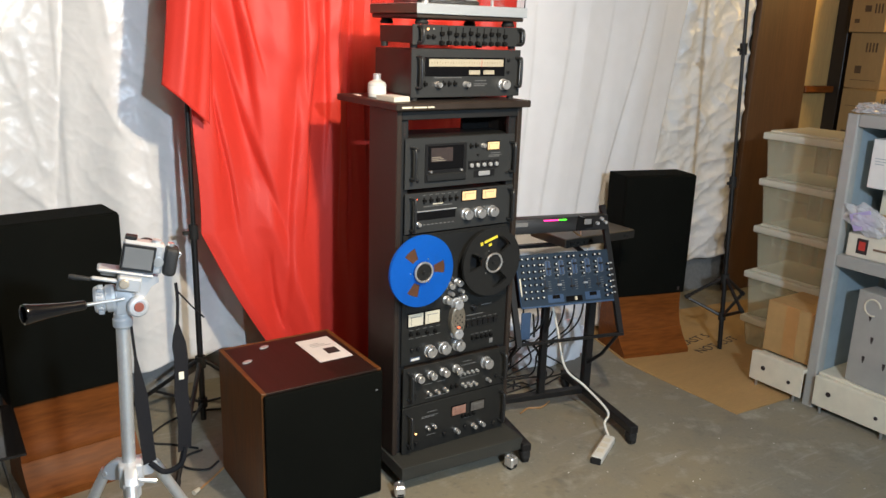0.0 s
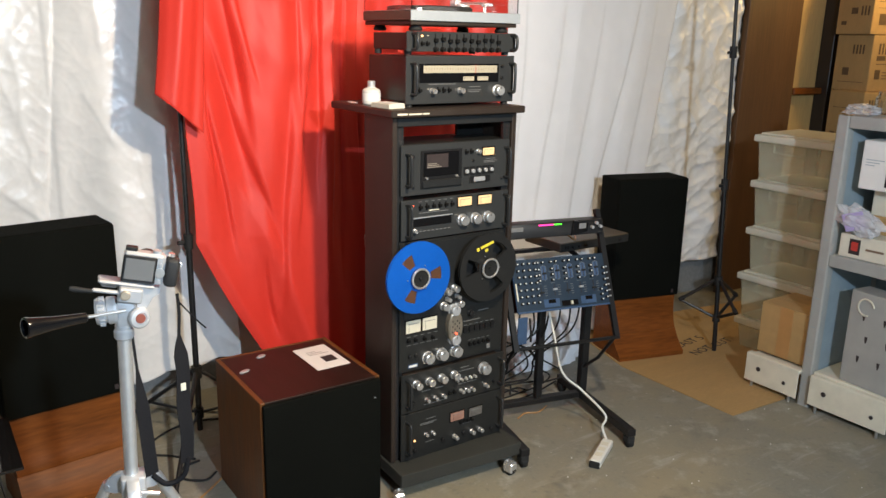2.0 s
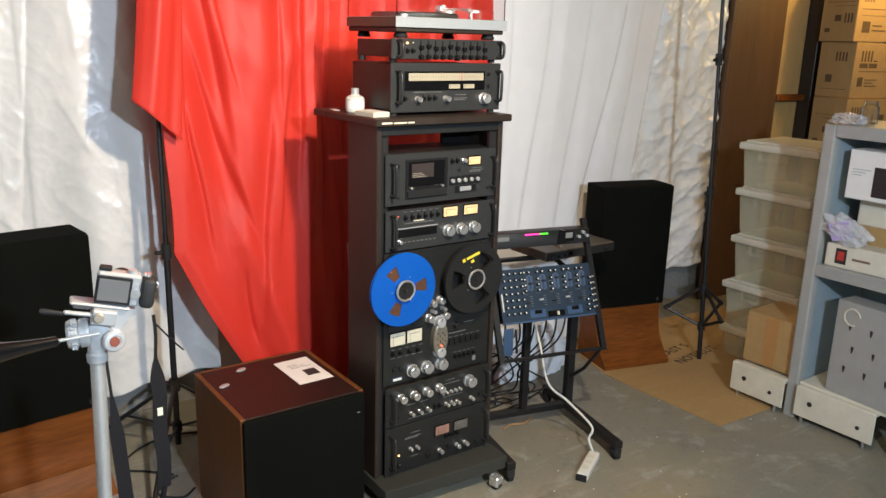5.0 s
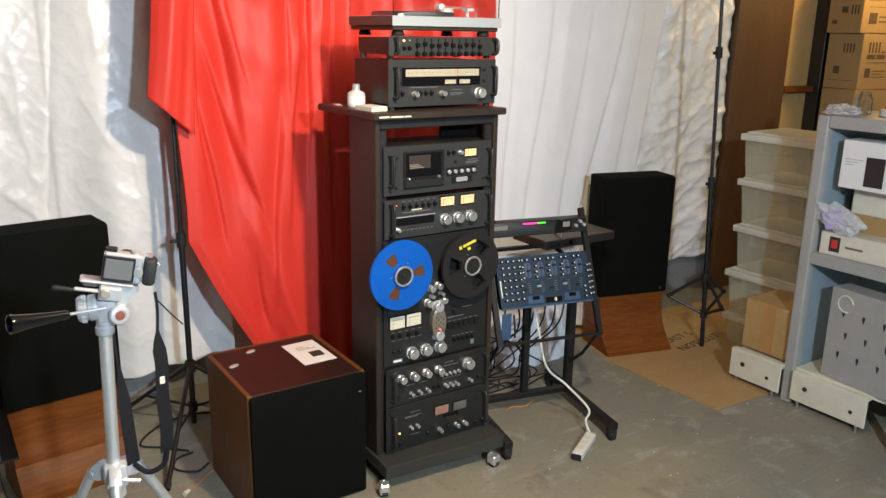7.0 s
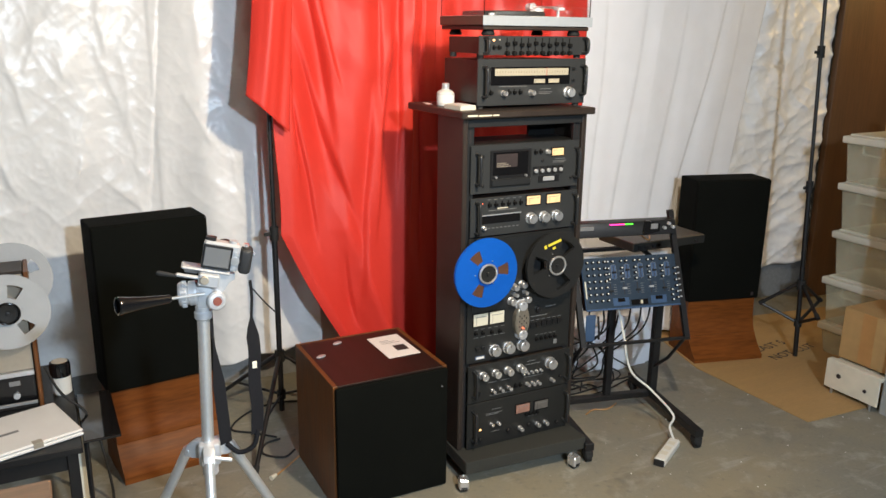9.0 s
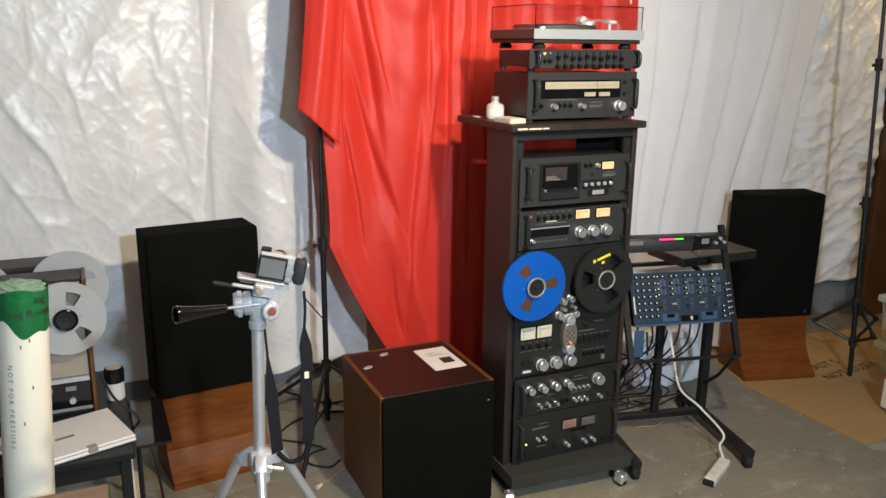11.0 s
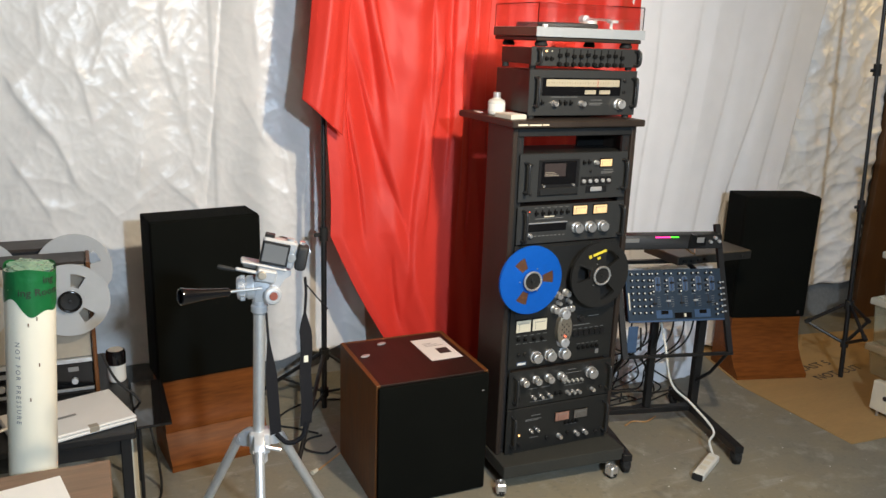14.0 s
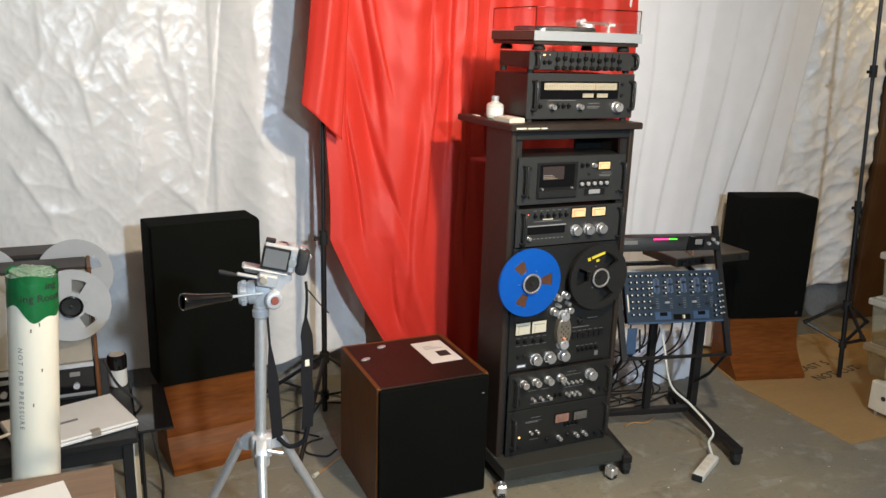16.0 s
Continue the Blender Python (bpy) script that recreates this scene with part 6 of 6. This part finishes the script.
for j in range(rows_ + 1):
    row = []
    for i in range(seg):
        a = 2 * math.pi * i / seg
        low = 1.075 + 0.018 * math.sin(a * 2 + 0.6) + 0.010 * math.sin(5 * a)
        z = low + (1.168 + 0.006 * math.sin(3 * a) - low) * j / rows_
        r = 0.0582 + 0.0014 * noise.noise(Vector((a * 3, z * 40, 0)))
        row.append(bm.verts.new((r * math.cos(a), r * math.sin(a), z)))
    vs.append(row)
for j in range(rows_):
    for i in range(seg):
        bm.faces.new((vs[j][i], vs[j][(i + 1) % seg], vs[j + 1][(i + 1) % seg], vs[j + 1][i]))
tape = part("tape_wrap", bm, "green_tape", pipe, "wrinkled green printed tape")
bm = B()
bmesh.ops.create_icosphere(bm, subdivisions=4, radius=1)
for v in bm.verts:
    k = 1 + 0.3 * noise.fractal(v.co * 2.4, 0.9, 2.0, 4)
    v.co = Vector((v.co.x * 0.048 * k, v.co.y * 0.048 * k, 1.165 + v.co.z * 0.014 * k))
part("film_cover", bm, "green_film", pipe)


def around(text, size, r, a0, z0, mat, parent, upright=True, spread=1.0):
    """Lettering bent round a pipe, along the girth or up its length."""
    ob = words(text, size, Matrix(), mat, parent, spread=spread)
    ob.data = ob.data.copy()
    for v in ob.data.vertices:
        x, y, h = v.co
        if upright:
            a, z = a0 + x / r, z0 + y
        else:
            a, z = a0 + y / r, z0 - x
        v.co = ((r + 0.0004 + h) * math.cos(a), (r + 0.0004 + h) * math.sin(a), z)
    return ob


around("ing Room", 0.026, 0.0597, radians(246), 1.108, "print_dark", tape)
around("ing", 0.026, 0.0597, radians(300), 1.138, "print_dark", tape)
around("NOT FOR PRESSURE", 0.017, 0.0574, radians(236), 0.99, "grey_print", pipe, False, 1.5)
for a, z in ((268, 1.03), (287, 1.045), (291, 0.925), (270, 0.835)):
    part("scuff", box(B(), (0.0568 * math.cos(radians(a)) - 0.002, 0.0568 * math.sin(radians(a)) - 0.0015, z), (0.0568 * math.cos(radians(a)) + 0.001, 0.0568 * math.sin(radians(a)), z + 0.009)), "desk", pipe)

tab = thing("low_black_table", "low black table carrying recorders and a laptop", "table", pose(-1.93, 0.36, 0))
part("table_top", box(B(), (-0.42, -0.30, 0.405), (0.315, 0.46, 0.43), 0.003), "black_metal", tab)
part("apron", box(B(), (-0.40, -0.27, 0.34), (0.295, -0.25, 0.405), 0.002), "black_metal", tab)
part("apron", box(B(), (0.275, -0.25, 0.34), (0.295, 0.44, 0.405), 0.002), "black_metal", tab)
for x in (-0.40, 0.265):
    for y in (-0.28, 0.42):
        part("leg", box(B(), (x, y, 0), (x + 0.035, y + 0.035, 0.405), 0.003), "black_metal", tab)
lp = thing("laptop", "closed white laptop lying on the black table", "laptop", pose(-1.605, 0.135, 0.431, 0, 0, 17))
part("base", box(B(), (-0.37, 0.0, 0.0), (0.0, 0.27, 0.012), 0.004), "laptop", lp)
part("lid", box(B(), (-0.37, 0.0, 0.0135), (0.0, 0.27, 0.024), 0.005), "laptop", lp)
part("tape_piece", box(B(), (-0.155, -0.001, 0.006), (-0.125, 0.025, 0.0248), 0.0005), "beige_plate", lp)
part("printed_bar", box(B(), (-0.22, 0.12, 0.0241), (-0.16, 0.135, 0.0245)), "grey_print", lp)
jr = thing("paint_jar", "white jar with a shiny black lid on the table", "jar", pose(-1.652, 0.52, 0.43))
part("body", lathe(B(), [(0.030, 0), (0.033, 0.005), (0.033, 0.07), (0.030, 0.076)], (0, 0, 0), (0, 0, 1), 28), "bottle", jr)
part("lid", lathe(B(), [(0.035, 0.07), (0.036, 0.11), (0.033, 0.122), (0.03, 0.124)], (0, 0, 0), (0, 0, 1), 28), "black_gloss", jr)
part("lid_top", lathe(B(), [(0.028, 0.1242), (0.026, 0.126)], (0, 0, 0), (0, 0, 1), 24), "beige_plate", jr)


def deck(m, label, plate_mat):
    r = thing("reel_recorder", label, "tape recorder", m, "recorders on the table")
    part("cabinet", box(B(), (-0.50, 0.004, 0.0), (-0.016, 0.15, 0.50), 0.003), "black_vinyl", r)
    part("side_cheek", box(B(), (-0.014, -0.015, 0.0), (0.0, 0.16, 0.50), 0.003), "walnut_up", r)
    part("side_cheek", box(B(), (-0.516, -0.015, 0.0), (-0.502, 0.16, 0.50), 0.003), "walnut_up", r)
    part("deck_plate", box(B(), (-0.498, 0.0, 0.145), (-0.018, 0.0038, 0.49), 0.001), plate_mat, r)
    cp = part("control_panel", box(B(), (-0.498, -0.010, 0.03), (-0.018, 0.0038, 0.125), 0.002), "black_gloss", r)
    part("trim_strip", box(B(), (-0.498, -0.012, 0.018), (-0.018, 0.0038, 0.029), 0.001), "aluminium", r)
    part("trim_strip", box(B(), (-0.498, -0.011, 0.126), (-0.018, 0.0038, 0.143), 0.001), "aluminium", r)
    for k in range(6):
        part("knob", rod(B(), (-0.47 + 0.078 * k, -0.024, 0.06), (-0.47 + 0.078 * k, -0.010, 0.06), 0.011), "silver_plastic", cp)
        part("key", box(B(), (-0.475 + 0.075 * k, -0.014, 0.095), (-0.44 + 0.075 * k, -0.0095, 0.112), 0.001), "grey_print", cp)
    return r


r1 = deck(pose(-1.715, 0.435, 0.43), "old reel tape recorder with wooden cheeks and grey reels", "beige_plate")
for x in (-0.072, -0.39):
    reel(r1, x, -0.050, 0.375, 0.130, 70, "grey_reel", 0.05, half=17, hub_mat="black_gloss")
r2 = deck(pose(-1.735, 0.66, 0.43), "second reel tape recorder behind the first one", "black_metal")
for x in (-0.035, -0.35):
    reel(r2, x, -0.050, 0.425, 0.133, 30, "grey_reel", 0.06, half=17, hub_mat="black_gloss")
gt = thing("glass_side_table", "small smoked glass table beside the speaker stand", "table", pose(-1.555, 0.35, 0))
part("glass_top", box(B(), (-0.055, -0.22, 0.402), (0.062, 0.17, 0.412), 0.002), "smoked_glass", gt)
for x, y in ((-0.045, -0.19), (-0.045, 0.15)):
    part("leg", rod(B(), (x, y, 0), (x, y, 0.402), 0.007), "black_metal", gt)
single("white_post", box(B(), (-0.014, -0.014, 0), (0.014, 0.014, 0.385), 0.002), "pvc", "short white plastic post standing by the table", "post", pose(-1.622, 0.27, 0))
cable("speaker_cable", [(-1.56, 0.56, 0.30), (-1.53, 0.45, 0.12), (-1.525, 0.40, 0.01), (-1.55, 0.30, 0.006), (-1.62, 0.2, 0.006)], 0.005, "rubber", "black speaker cable running down to the floor")
cable("table_lead", [(-1.70, 0.42, 0.58), (-1.66, 0.36, 0.50), (-1.60, 0.34, 0.437), (-1.58, 0.33, 0.405)], 0.005, "rubber", "black lead lying across the glass table")
cable("white_lead", [(-2.2, 0.10, 0.50), (-2.05, 0.12, 0.47), (-1.95, 0.20, 0.462)], 0.005, "cable_white", "white lead running to the laptop")
cable("floor_lead", [(-0.83, 0.60, 0.006), (-0.90, 0.58, 0.006), (-0.93, 0.50, 0.008), (-0.86, 0.44, 0.006), (-0.80, 0.48, 0.006)], 0.0045, "rubber", "black lead curled on the floor beside the subwoofer")
cable("floor_lead", [(-0.80, 0.42, 0.006), (-0.87, 0.36, 0.006), (-0.935, 0.305, 0.008)], 0.004, "parcel_tape", "tan lead with a bare end on the floor")
single("plug", rod(B(), (-0.955, 0.292, 0.012), (-0.93, 0.31, 0.012), 0.010, 0.007), "ivory_plastic", "small cream plug lying on the floor", "plug")
cable("wall_lead", [(-0.60, 0.90, 0.006), (-0.75, 0.95, 0.006), (-0.9, 0.90, 0.006), (-1.0, 0.78, 0.006), (-0.92, 0.70, 0.006), (-0.84, 0.62, 0.006)], 0.0045, "rubber", "black lead trailing along the wall foot")
